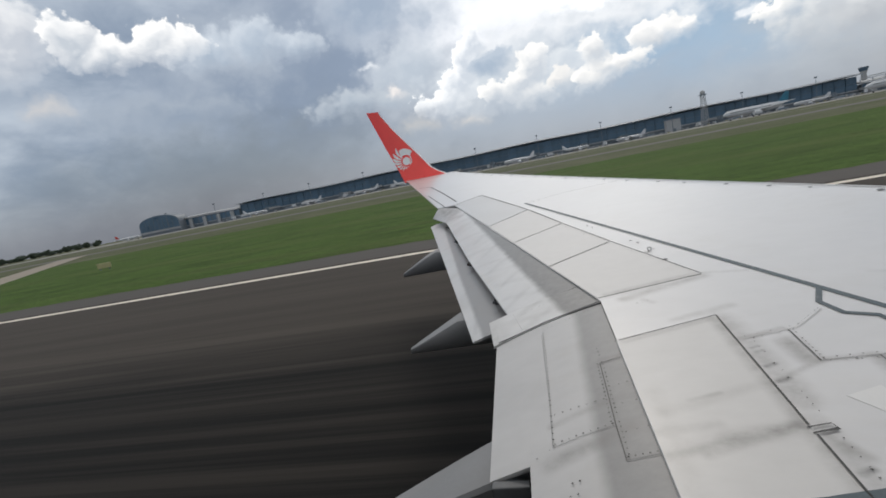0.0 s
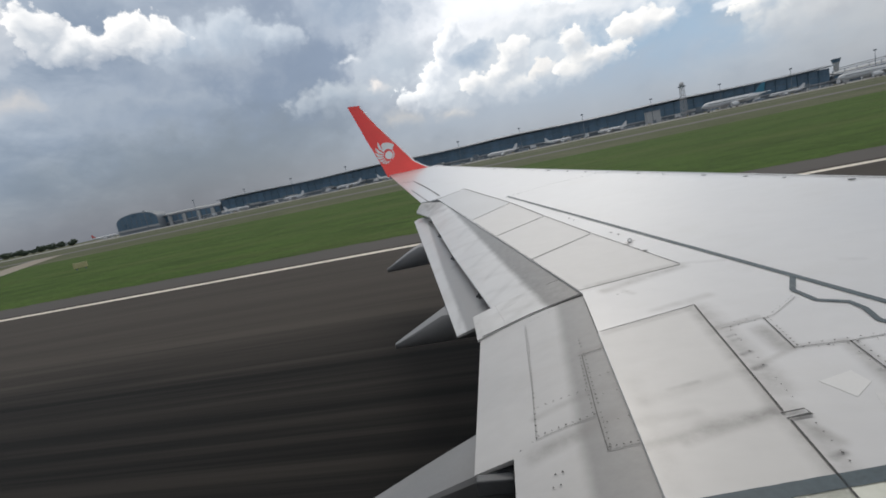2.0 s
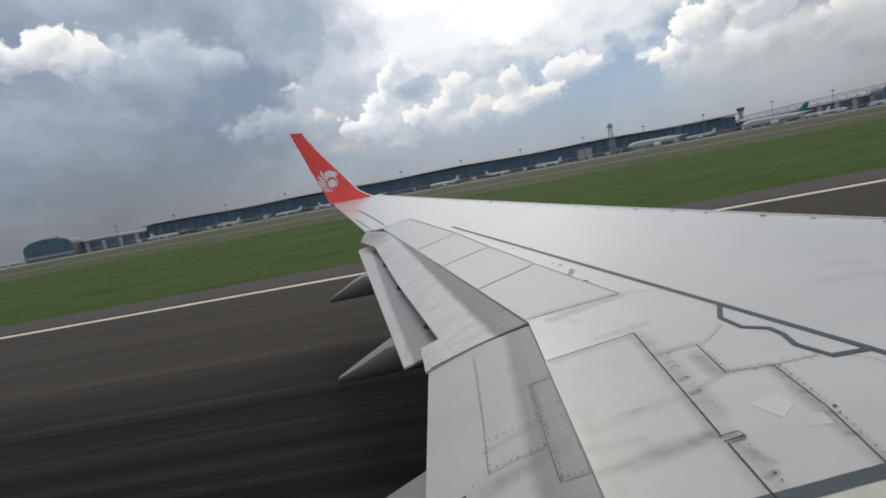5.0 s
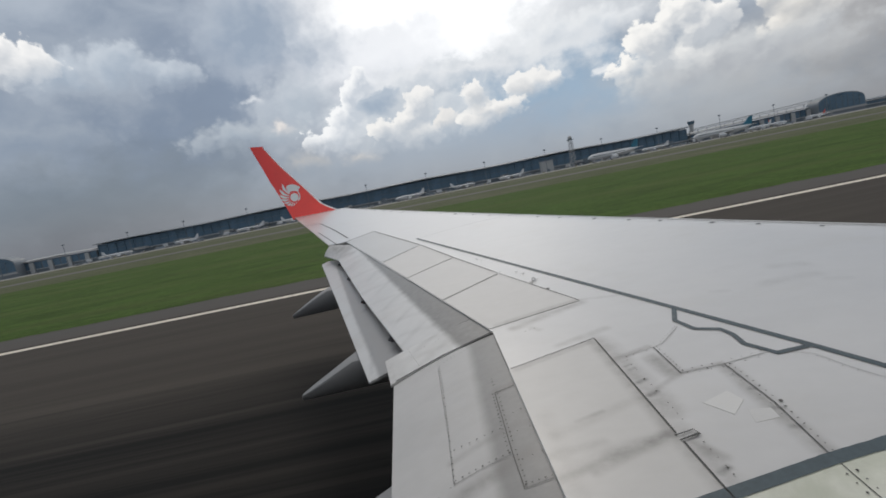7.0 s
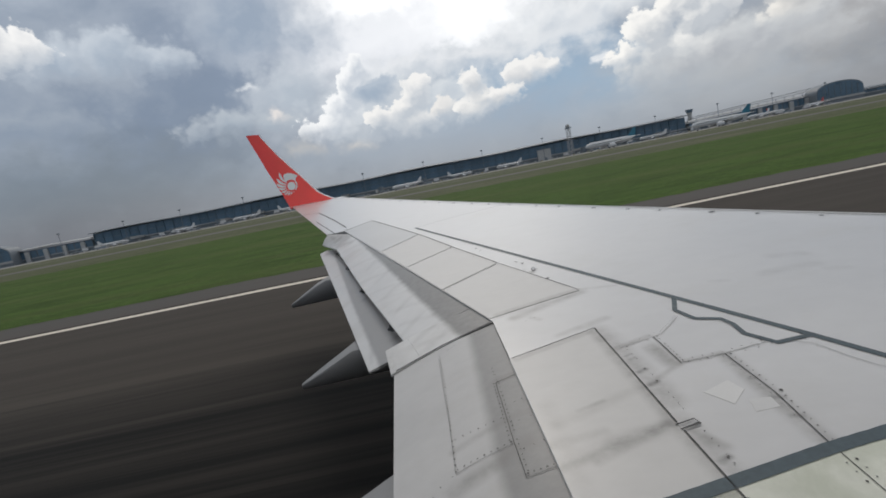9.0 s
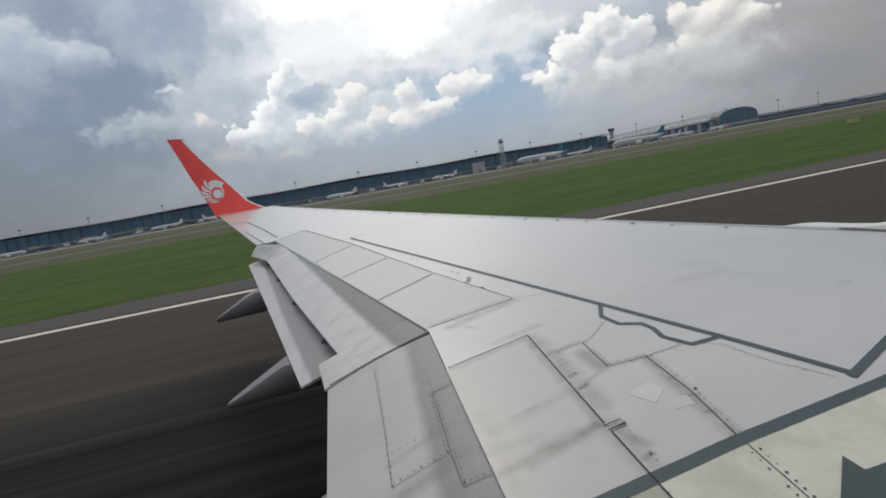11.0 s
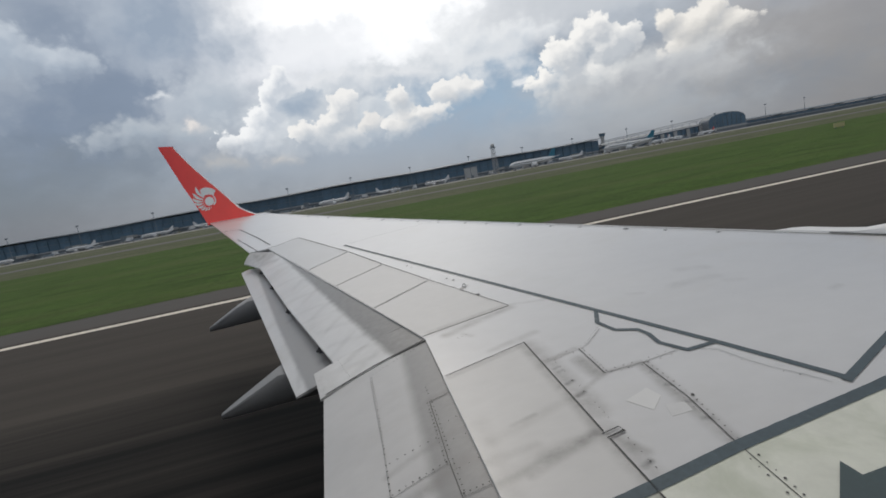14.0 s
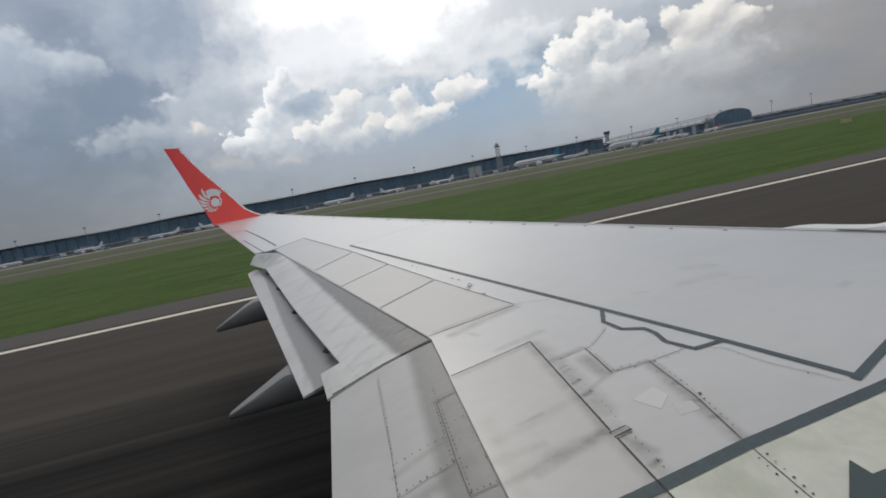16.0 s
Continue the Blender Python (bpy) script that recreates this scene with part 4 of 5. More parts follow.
flap_dots((0.573, 5.00), (0.571, 4.617), 0.034, 0.0052)
flap_dots((0.571, 4.617), (0.583, 4.124), 0.034, 0.0052)
flap_dots((0.583, 4.124), (0.595, 3.735), 0.044, 0.0058)
flap_dots((0.565, 3.977), (0.255, 3.967), 0.044, 0.0055)
flap_dots((0.585, 3.745), (0.245, 3.752), 0.040, 0.0058)
flap_dots((0.200, 4.50), (0.198, 4.33), 0.040, 0.0045)
flap_dots((0.228, 4.32), (0.238, 4.025), 0.036, 0.0052)
flap_dots((0.238, 4.025), (0.250, 3.77), 0.036, 0.0052)
flap_dots((0.193, 4.30), (0.203, 4.02), 0.045, 0.0045)
flap_dots((0.203, 4.02), (0.212, 3.52), 0.036, 0.0052)
flap_dots((0.218, 3.505), (0.075, 3.492), 0.032, 0.0055)
flap_dots((0.190, 3.668), (0.070, 3.668), 0.055, 0.0045)
flap_dots((0.160, 3.888), (0.080, 3.883), 0.050, 0.005)
flap_dots((0.142, 4.056), (0.090, 4.060), 0.060, 0.0045)
flap_dots((0.555, 5.035), (0.08, 5.105), 0.030, 0.0035)
flap_dots((0.70, 3.69), (0.62, 3.715), 0.045, 0.0045)
flap_dots((0.48, 3.45), (0.50, 3.38), 0.04, 0.006)
flap_dots((0.52, 3.45), (0.54, 3.38), 0.04, 0.006)
part("rivets", bm, M_RIVET, inflap)["kind"] = "stuff"


def out_front(y):
    return (cove_x(y) + 0.02, y, wing_z(y) - 0.010)


def out_rear(y):
    x = table(y, [(5.6, -0.40), (7.4, -0.945), (9.8, -1.615), (10.62, -2.03)])
    return (x, y, wing_z(y) - table(y, [(5.6, 0.205), (7.4, 0.20), (9.8, 0.15), (10.62, 0.185)]))


def out_rear_in(y):
    return (-0.57 + 0.15 * (5.52 - y), y, wing_z(y) - lerp(0.27, 0.225, (y - 5.15) / 0.4))


part("outboard_flap", loft(flap_loft(0.10, (5.53, 6.0, 6.6, 7.4, 8.2, 9.0, 9.8, 10.2, 10.60), out_front, out_rear, bow=0.02)), M_OUTFLAP_LIT, airliner, "pale grey outboard flap, drooped", smooth=40)
endflap = part("outboard_flap", loft(flap_loft(0.10, (5.15, 5.3, 5.52), out_front, out_rear_in, bow=0.02)), M_OUTFLAP_LIT, airliner, "pale grey inner end of the outboard flap", smooth=40)


def end_surface(s, y, lift=0.003):
    return on_flap(s, y, lift, out_front, out_rear_in, 0.02)


bm = bmesh.new()
dots(bm, along((0.74, 5.50), (0.715, 5.20), 0.03), 0.0042, 0.006, end_surface)
dots(bm, along((0.70, 5.40), (0.43, 5.42), 0.035), 0.0035, 0.006, end_surface)
part("rivets", bm, M_RIVET, endflap)["kind"] = "stuff"
line_part("end_seal", [(0.03, 5.156), (0.5, 5.156), (0.95, 5.156)], 0.012, M_SEAM, endflap, "dark seal at the flap's end", 0.006, end_surface)


def aft_front(y):
    r = out_rear(y)
    return (r[0] + 0.20, y, r[2] - 0.13)


def aft_rear(y):
    x = table(y, [(5.6, -0.765), (7.35, -1.225), (10.62, -2.11)])
    z = table(y, [(5.6, 2.205), (7.35, 2.40), (10.62, 2.84)])
    return (x, y, z)


part("aft_flap", loft(flap_loft(0.06, (5.62, 6.2, 7.0, 7.8, 8.6, 9.4, 10.0, 10.55), aft_front, aft_rear, bow=0.03)), M_AFT, airliner, "pale grey aft flap below the main flap", smooth=40)
for y in (6.1, 7.5, 8.7, 9.75):
    r = out_rear(y)
    bm = bmesh.new()
    box(bm, r[0] - 0.005, r[0] + 0.06, y - 0.01, y + 0.01, r[2] - 0.10, r[2] - 0.03, 0.004)
    tube([(r[0] - 0.015, y - 0.02, r[2] - 0.07), (r[0] - 0.015, y + 0.02, r[2] - 0.07)], [0.013, 0.013], 8, bm)
    part("flap_bracket", bm, M_DARK, airliner, "dark flap hinge bracket")

# track fairings under the flaps: pointed boat shapes
# place along the wing, rear tip, depth of the keel, and the crown line (x, z)
TRACKS = [
    (9.0, -2.36, (2.225, 2.255), [(-2.36, 2.29), (-1.74, 2.62), (-1.5, 2.60), (0.4, 2.55)]),
    (6.4, -1.64, (1.865, 1.895), [(-1.64, 1.93), (-0.98, 2.27), (-0.7, 2.26), (1.0, 2.24)]),
    (3.98, -1.50, (1.60, 1.80), [(-1.50, 1.66), (-1.05, 1.855), (-0.49, 2.11), (1.0, 2.25)]),
]
for y, x0, keel, crown in TRACKS:
    rings = []
    for k in range(13):
        t = k / 12
        x = lerp(x0, crown[-1][0], t ** 1.3)
        top = table(x, crown)
        low = lerp(keel[0], keel[1], min(1.0, (x - x0) / 1.2)) 
        wide = 0.24 * (1 - (1 - t) ** 2.2) + 0.035
        deep = top - low
        half = [(1.0, -0.16 * deep), (0.93, -0.07 * deep), (0.72, -0.015), (0.30, 0.0)]
        flank = [(0.92, -0.45 * deep), (0.62, -0.82 * deep), (0.25, -0.98 * deep)]
        across = half[::-1] + flank
        rings.append([(x, y + wide * a, top + b) for a, b in across] + [(x, y - wide * a, top + b) for a, b in across[::-1]])
    part("flap_track_fairing", loft(rings), M_FAIRING, airliner, "grey flap track fairing, paint darkened for its shaded flanks, blunt at the rear", smooth=32)


# winglet
def let_y(z):
    return table(z, [(3.78, 16.98), (3.86, 17.04), (4.14, 17.2), (4.71, 17.45), (5.6, 17.7), (6.42, 17.87)])


def let_front(z):
    return table(z, [(3.78, -2.60), (3.86, -2.74), (3.98, -2.95), (4.14, -3.17), (4.71, -3.61), (5.6, -4.306), (6.34, -4.80)])


def let_rear(z):
    return table(z, [(3.78, -4.16), (5.14, -4.775), (6.44, -5.275)])


def let_half(c, z):
    return 0.055 * (1 - 0.5 * (z - 3.8) / 2.6) * (math.sin(math.pi * min(1.0, c ** 0.6)) ** 0.7 + 0.12)


LEVELS = [3.78, 3.83, 3.9, 4.0, 4.14, 4.4, 4.71, 5.1, 5.6, 6.0, 6.36, 6.43]


def let_ring(z, c0, c1, count, grow=0.0):
    ahead, behind = let_y(z + 0.02), let_y(z - 0.02)
    t = Vector((0, ahead - behind, 0.04)).normalized()
    inward = Vector((0, -t.z, t.y))
    a, b = [], []
    for k in range(count):
        c = lerp(c0, c1, k / (count - 1))
        x = lerp(let_front(z), let_rear(z), c)
        p = Vector((x, let_y(z), z - 0.06 * (1 - c) * (z - 3.8) / 2.6))
        h = let_half(c, z) + grow
        a.append(p + inward * h)
        b.append(p - inward * h)
    return a + b[::-1]


winglet = part("winglet", loft([let_ring(z, 0.05, 1.0, 9) for z in LEVELS]), M_RED, airliner, "glossy red blended winglet", smooth=50)
part("leading_edge", loft([let_ring(z, 0.0, 0.06, 5, 0.004) for z in LEVELS]), M_WHITE, winglet, "white leading edge", smooth=60)


def on_winglet(x, z, lift=0.006):
    c = (let_front(z) - x) / (let_front(z) - let_rear(z))
    ahead, behind = let_y(z + 0.02), let_y(z - 0.02)
    t = Vector((0, ahead - behind, 0.04)).normalized()
    inward = Vector((0, -t.z, t.y))
    return Vector((x, let_y(z), z)) + inward * (let_half(c, z) + lift)


emblem_bm = bmesh.new()


def patch(points):
    emblem_bm.faces.new([emblem_bm.verts.new(on_winglet(x, z)) for x, z in points])


# emblem units: one is the radius of its round centre; across and up, leaning with the winglet
def emblem_point(u, v):
    return (-4.04 + 0.158 * u + 0.018 * v, 4.48 - 0.032 * u + 0.156 * v)


def fan(points, middle):
    for a, b in zip(points, points[1:] + points[:1]):
        patch([emblem_point(*middle), emblem_point(*a), emblem_point(*b)])


fan([(0.86 * math.cos(t), 0.86 * math.sin(t)) for t in (2 * math.pi * k / 24 for k in range(24))], (0, 0))
# curved petals round the centre: root angle, tip, breadth
PETALS = [(146, (-2.5, 2.8), 0.27), (164, (-3.1, 1.6), 0.28), (182, (-3.15, 0.5), 0.26), (199, (-2.8, -0.4), 0.23), (215, (-2.15, -1.2), 0.20),
          (231, (-1.5, -1.72), 0.17), (248, (-0.85, -1.88), 0.15), (266, (-0.2, -1.75), 0.14), (284, (0.38, -1.3), 0.12)]
for k, (root, tip, wide) in enumerate(PETALS):
    base = (1.12 * math.cos(radians(root)), 1.12 * math.sin(radians(root)))
    along_petal = Vector(tip) - Vector(base)
    across = Vector((-along_petal.y, along_petal.x)).normalized()
    rows = []
    for i in range(8):
        f = i / 7
        spine = Vector(base) + along_petal * f + across * (0.34 * math.sin(math.pi * f) * (1.0 - 0.09 * k))
        w = (0.30, 0.48, 0.68, 0.86, 1.0, 0.98, 0.72, 0.12)[i] * wide
        rows.append((spine - across * w, spine + across * w))
    for (a, b), (c, d) in zip(rows, rows[1:]):
        patch([emblem_point(*a), emblem_point(*c), emblem_point(*d), emblem_point(*b)])
# rounded crown over the centre, and the strip down its front
fan([(-1.75, 2.15), (-1.4, 2.5), (-0.8, 2.72), (-0.1, 2.72), (0.5, 2.58), (1.12, 2.3), (1.15, 2.0), (0.85, 1.75), (0.92, 1.4), (0.7, 1.1), (0.3, 1.28), (-0.25, 1.32), (-0.85, 1.12), (-1.2, 0.72), (-1.45, 1.3)], (-0.3, 1.85))
fan([(0.55, 1.2), (0.92, 1.05), (1.2, 0.5), (1.22, -0.2), (0.95, -0.75), (0.7, -0.85), (1.02, -0.25), (1.0, 0.4), (0.75, 0.85)], (1.08, 0.25))
part("emblem", emblem_bm, M_WHITE, winglet, "white fan-shaped emblem")

# engine cowl, just showing beyond the leading edge
rings = []
for x, r in ((4.75, 0.96), (5.4, 0.98), (6.6, 0.99), (7.4, 0.97), (7.75, 0.90), (7.7, 0.80), (7.0, 0.78)):
    rings.append([(x, 5.15 + r * math.cos(a), 1.565 + r * math.sin(a)) for a in (2 * math.pi * j / 28 for j in range(28))])
part("engine_cowl", loft(rings), M_WHITE, airliner, "white engine cowl ahead of the wing", smooth=50)

# white fairing where the engine mount meets the leading edge
rings = []
for y, h in ((5.72, -0.01), (5.62, 0.018), (5.40, 0.020), (5.15, 0.034), (4.95, 0.10), (4.70, 0.18), (4.40, 0.26)):
    x, z = crest_x(y), wing_z(y)
    rings.append([(x + 0.03, y, z - 0.02), (x + 0.05, y, z + h * 0.6), (x + 0.13, y, z + h), (x + 0.34, y, z + h - 0.03), (x + 0.55, y, z - 0.12), (x + 0.3, y, z - 0.25)])
part("mount_fairing", loft(rings), M_WHITE, airliner, "white fairing where the engine mount meets the leading edge", smooth=50)
# dark ribbon painting in the shade of the gap
line_part("leading_edge_gap", [(crest_x(y) + 0.028, y) for y in (5.3, 5.0, 4.7, 4.4)], 0.03, M_SEAM, skin, "dark strip painted for the shaded gap before the mount fairing", lift=0.006)

# main undercarriage leg, under the root
gear = part("undercarriage_leg", tube([(0.9, 2.9, 0.5), (0.9, 2.75, 2.1)], [0.11, 0.14], 12), M_STEEL, airliner, "steel main undercarriage leg", smooth=50)
for y in (2.55, 3.25):
    path = [(0.9, y - 0.17, 0.54), (0.9, y - 0.13, 0.54), (0.9, y + 0.13, 0.54), (0.9, y + 0.17, 0.54)]
    part("wheel", tube(path, [0.42, 0.54, 0.54, 0.42], 24), M_TYRE, gear, "black tyre", smooth=50)
part("axle", tube([(0.9, 2.5, 0.54), (0.9, 3.3, 0.54)], [0.07, 0.07], 10), M_STEEL, gear)

# fuselage shell with the open window beside the eye
bm = bmesh.new()
xs = [-21.0, -15.0, -9.0, -3.0, -0.42, 0.42, 3.0, 9.0, 14.0, 17.0]
taper = [0.3, 0.8, 1.0, 1.0, 1.0, 1.0, 1.0, 1.0, 0.9, 0.4]
around = 48
shell = []
for r in (1.90, 1.84):
    rows = []
    for x, slim in zip(xs, taper):
        row = []
        for k in range(around):
            a = 2 * math.pi * k / around
            row.append(bm.verts.new((x, -0.23 + r * slim * math.cos(a), 3.30 + r * slim * math.sin(a) + 0.8 * (1 - slim) * (x < 0))))
        rows.append(row)
    for i in range(len(xs) - 1):
        for k in range(around):
            z = 3.30 + 1.9 * math.sin(2 * math.pi * (k + 0.5) / around)
            if i == 4 and 3.3 < z < 4.25 and math.cos(2 * math.pi * (k + 0.5) / around) > 0:
                continue
            quad = (rows[i][k], rows[i][(k + 1) % around], rows[i + 1][(k + 1) % around], rows[i + 1][k])
            bm.faces.new(quad)
    shell.append(rows)
for end in (0, -1):
    for k in range(around):
        j = (k + 1) % around
        bm.faces.new((shell[0][end][k], shell[0][end][j], shell[1][end][j], shell[1][end][k]))
    bm.faces.new(shell[1][end])
part("fuselage_shell", bm, M_LOWER, airliner, "plain grey fuselage shell", smooth=30)

# ---------------------------------------------------------------- terminal
FACE_Y, TOP = 700.0, 24.0


def terminal_hall():
    hall = thing("terminal", "long dark glazed terminal with a pale roof edge", "terminal", (0, 0, 0))
    x0, x1 = -470.0, 412.0
    bm = boxed(x0, x1, FACE_Y + 2, FACE_Y + 60, 0, TOP - 2.0)
    part("body", bm, M_WALL, hall, "dark grey body")
    rings = []
    for k in range(30):
        x = lerp(x0 - 4, x1 + 4, k / 29)
        z = TOP + 0.8 * math.sin(k * 0.9)
        rings.append([(x, FACE_Y - 6, z - 0.8), (x, FACE_Y - 6, z), (x, FACE_Y + 20, z + 2.2), (x, FACE_Y + 62, z + 1.0), (x, FACE_Y + 62, z - 1.4)])
    part("roof", loft(rings), M_ROOF, hall, "pale metal roof with a thin edge")
    part("plinth", boxed(x0, x1, FACE_Y - 3, FACE_Y + 1.4, 0, 5.0), M_WALL, hall, "grey ground floor")
    part("gallery", boxed(x0, x1, FACE_Y - 4.5, FACE_Y + 1.6, 5.0, 6.2), M_PALE, hall, "pale gallery edge")
    pane_mesh = None
    count = 70
    for k in range(count):
        xa = lerp(x0, x1, k / count)
        if pane_mesh is None:
            w = (x1 - x0) / count
            bm = boxed(0.35, w - 0.35, -0.2, 0.4, 6.4, 13.8, 0.05)
            box(bm, 0.35, w - 0.35, -0.2, 0.4, 14.3, TOP - 1.6, 0.05)
            first = part("glass_panel", bm, M_GLASS, hall, "dark blue glass panel")
            pane_mesh = first.data
            first.location = (xa, FACE_Y, 0)
            fin = part("mullion", boxed(-0.35, 0.35, -1.2, 0.8, 6.2, TOP - 1.4), M_FIN, hall)
            fin.location = (xa, FACE_Y, 0)
            fin_mesh = fin.data
        else:
            ob = new("glass_panel", pane_mesh)
            ob.parent, ob.location = hall, (xa, FACE_Y, 0)
            ob = new("mullion", fin_mesh)
            ob.parent, ob.location = hall, (xa, FACE_Y, 0)
    return hall


terminal_hall()


def arch_hall(at, label, w, h):
    """A hall with a big arched glazed end and a long sloping roof beside it."""
    hall = thing("terminal_hall", label, "terminal", at)

    def arc(width, rise, base, y, count=18):
        return [(width * math.cos(math.pi * (1 - k / count)), y, base + rise * math.sin(math.pi * k / count) ** 0.75) for k in range(count + 1)]

    outer = [(-w, 0, 0)] + arc(w, h - 16, 16, 0) + [(w, 0, 0)]
    rings = [[(x, y, z) for x, _, z in outer] for y in (0, 22)]
    part("roof", loft(rings), M_ROOF, hall, "grey arched roof shell")
    inner = [(-w + 1.4, 0, 8)] + arc(w - 1.4, h - 17.2, 16, 0) + [(w - 1.4, 0, 8)]
    bm = loft([[(x, y, z) for x, _, z in inner] for y in (-0.6, 0.5)])
    part("glass_wall", bm, M_GLASS, hall, "dark arched glass wall")
    for k in range(-3, 4):
        part("mullion", boxed(k * 9.0 - 0.25, k * 9.0 + 0.25, -1.0, -0.4, 8, h - 8 if abs(k) > 2 else h - 4), M_WALL, hall)
    part("entrance_band", boxed(-w, w, -2.0, 0.4, 4.6, 7.6), M_PALE, hall, "pale band above the ground floor")
    return hall


arch_hall((-622, 690, 0), "arched glazed terminal hall with pale roof shell", 40.0, 32.0)
arch_hall((645, 690, 0), "tall arched glazed terminal hall with pale roof shell", 37.0, 31.0)


def concourse(x0, x1, z0, z1, y, label, roof=None, piers=True):
    """A long low wing with a sloping pale roof, window bands and piers."""
    wing = thing("concourse", label, "terminal")
    bm = bmesh.new()
    rings = [[(x, y, 0), (x, y, z - 3.0), (x, y + 30, z - 3.0), (x, y + 30, 0)] for x, z in ((x0, z0), (x1, z1))]
    part("body", loft(rings, bm=bm), M_WALL, wing, "grey body")
    rings = [[(x, y - 4, z - 2.2), (x, y - 4, z - 1.2), (x, y + 16, z + 0.8), (x, y + 34, z - 0.5), (x, y + 34, z - 2.2)] for x, z in ((x0, z0), (lerp(x0, x1, 0.5), lerp(z0, z1, 0.5) + 0.8), (x1, z1))]
    part("roof", loft(rings), roof or M_ROOF, wing, "pale sloping roof")
    count = int(abs(x1 - x0) / 12)
    for k in range(count):
        xa, xb = lerp(x0, x1, (k + 0.08) / count), lerp(x0, x1, (k + 0.92) / count)
        z = lerp(z0, z1, (k + 0.5) / count)
        part("window_band", boxed(min(xa, xb), max(xa, xb), y - 0.6, y + 0.3, 6.0, z - 4.0), M_GLASS, wing)
    for k in range(0, count if piers else 0, 2):
        x = lerp(x0, x1, (k + 1.0) / count)
        z = lerp(z0, z1, (k + 1.0) / count)
        part("pier", boxed(x - 3.2, x + 3.2, y - 3.0, y - 0.7, 0, z - 4.5, 0.1), M_PALE, wing, "pale rendered pier")
    part("sill_band", boxed(x0, x1, y - 1.2, y - 0.5, 4.8, 5.8), M_PALE, wing, "pale band below the windows")
    return wing


concourse(-585, -478, 20, 19, 706, "low concourse wing with pale sloping roof and piers", M_PALE)
rising = concourse(420, 605, 15, 20, 706, "concourse wing with window bands under a rising pale roof truss", M_PALE)
low_chord, high_chord = [], []
for k in range(15):
    x = lerp(416, 610, k / 14)
    low_chord.append((x, 701, lerp(17.5, 24.5, k / 14)))
    high_chord.append((x, 701, lerp(19.5, 28.0, k / 14)))
part("lower_chord", tube(low_chord, [0.35] * 15, 6), M_PALE, rising, "pale steel chord of the roof truss")
part("upper_chord", tube(high_chord, [0.5] * 15, 6), M_PALE, rising)
for k in range(14):
    a, b = (low_chord[k], high_chord[k + 1]) if k % 2 else (high_chord[k], low_chord[k + 1])
    part("truss_strut", tube([a, b], [0.22, 0.22], 6), M_PALE, rising)
    x, z = low_chord[k][0], low_chord[k][2]
    part("prop", boxed(x - 0.35, x + 0.35, 700.7, 701.3, lerp(13.4, 18.6, k / 14), z), M_ROOF, rising)
concourse(686, 1250, 14, 12, 700, "long low concourse with thin pale roof", M_ROOF, False)


# ---------------------------------------------------------------- parked jets
def jet(name, label, length, tail_mat, group):
    """A parked airliner, nose towards +x."""
    plane = thing(name, label, "airplane", group=group)
    r = length * 0.052
    zc = r + length * 0.055
    path = [(-0.5, 0.62), (-0.46, 0.5), (-0.36, 0.2), (-0.22, 0), (0.3, 0), (0.40, -0.02), (0.46, -0.10), (0.495, -0.22), (0.5, -0.26)]
    radii = [0.08, 0.28, 0.7, 1, 1, 0.93, 0.66, 0.25, 0.03]
    part("fuselage", tube([(a * length, 0, zc + b * r) for a, b in path], [q * r for q in radii], 18), M_JET, plane, "white fuselage", smooth=50)
    for s in (-1, 1):
        rings = []
        for t, xa, chord in ((0, 0.08, 0.20), (0.35, -0.01, 0.12), (1, -0.16, 0.035)):
            y, z = s * (r * 0.5 + t * length * 0.42), zc - r * 0.5 + t * length * 0.045
            rings.append([(xa * length, y, z), ((xa - chord * 0.4) * length, y, z + 0.012 * length * (1 - t * 0.7)), ((xa - chord) * length, y, z), ((xa - chord * 0.4) * length, y, z - 0.01 * length * (1 - t * 0.7))])
        part("wing", loft(rings), M_JET, plane)
        rings = []
        for t, xa, chord in ((0, -0.37, 0.09), (1, -0.45, 0.035)):
            y, z = s * (r * 0.3 + t * length * 0.16), zc + r * 0.4 + t * length * 0.01
            rings.append([(xa * length, y, z), ((xa - chord * 0.4) * length, y, z + 0.3), ((xa - chord) * length, y, z), ((xa - chord * 0.4) * length, y, z - 0.3)])
        part("tailplane", loft(rings), M_JET, plane)
        ex, ey, ez = 0.08 * length, s * length * 0.15, zc - r * 1.05
        part("engine", tube([(ex + a * length, ey, ez) for a in (-0.06, -0.03, 0.02, 0.05)], [0.5 * r, 0.68 * r, 0.72 * r, 0.6 * r], 14), M_JET, plane, smooth=50)
    rings = []
    for t, xa, chord in ((0, -0.33, 0.16), (1, -0.46, 0.06)):
        z = zc + r * 0.8 + t * length * 0.135
        rings.append([(xa * length, 0, z), ((xa - chord * 0.4) * length, 0.35, z), ((xa - chord) * length, 0, z), ((xa - chord * 0.4) * length, -0.35, z)])
    part("fin", loft(rings), tail_mat, plane, "painted tail fin")
    bm = boxed(-0.20 * length, 0.42 * length, -1.006 * r, 1.006 * r, zc + 0.16 * r, zc + 0.30 * r)
    part("window_line", bm, M_DARK, plane)
    for x, y in ((0.40, 0), (0.0, -0.07), (0.0, 0.07)):
        part("landing_gear", tube([(x * length, y * length - 0.5, 0.6), (x * length, y * length + 0.5, 0.6)], [0.6, 0.6], 12), M_TYRE, plane)
        part("gear_leg", tube([(x * length, y * length, 0.6), (x * length, y * length, zc - 0.5 * r)], [0.2, 0.2], 8), M_STEEL, plane)
    return plane


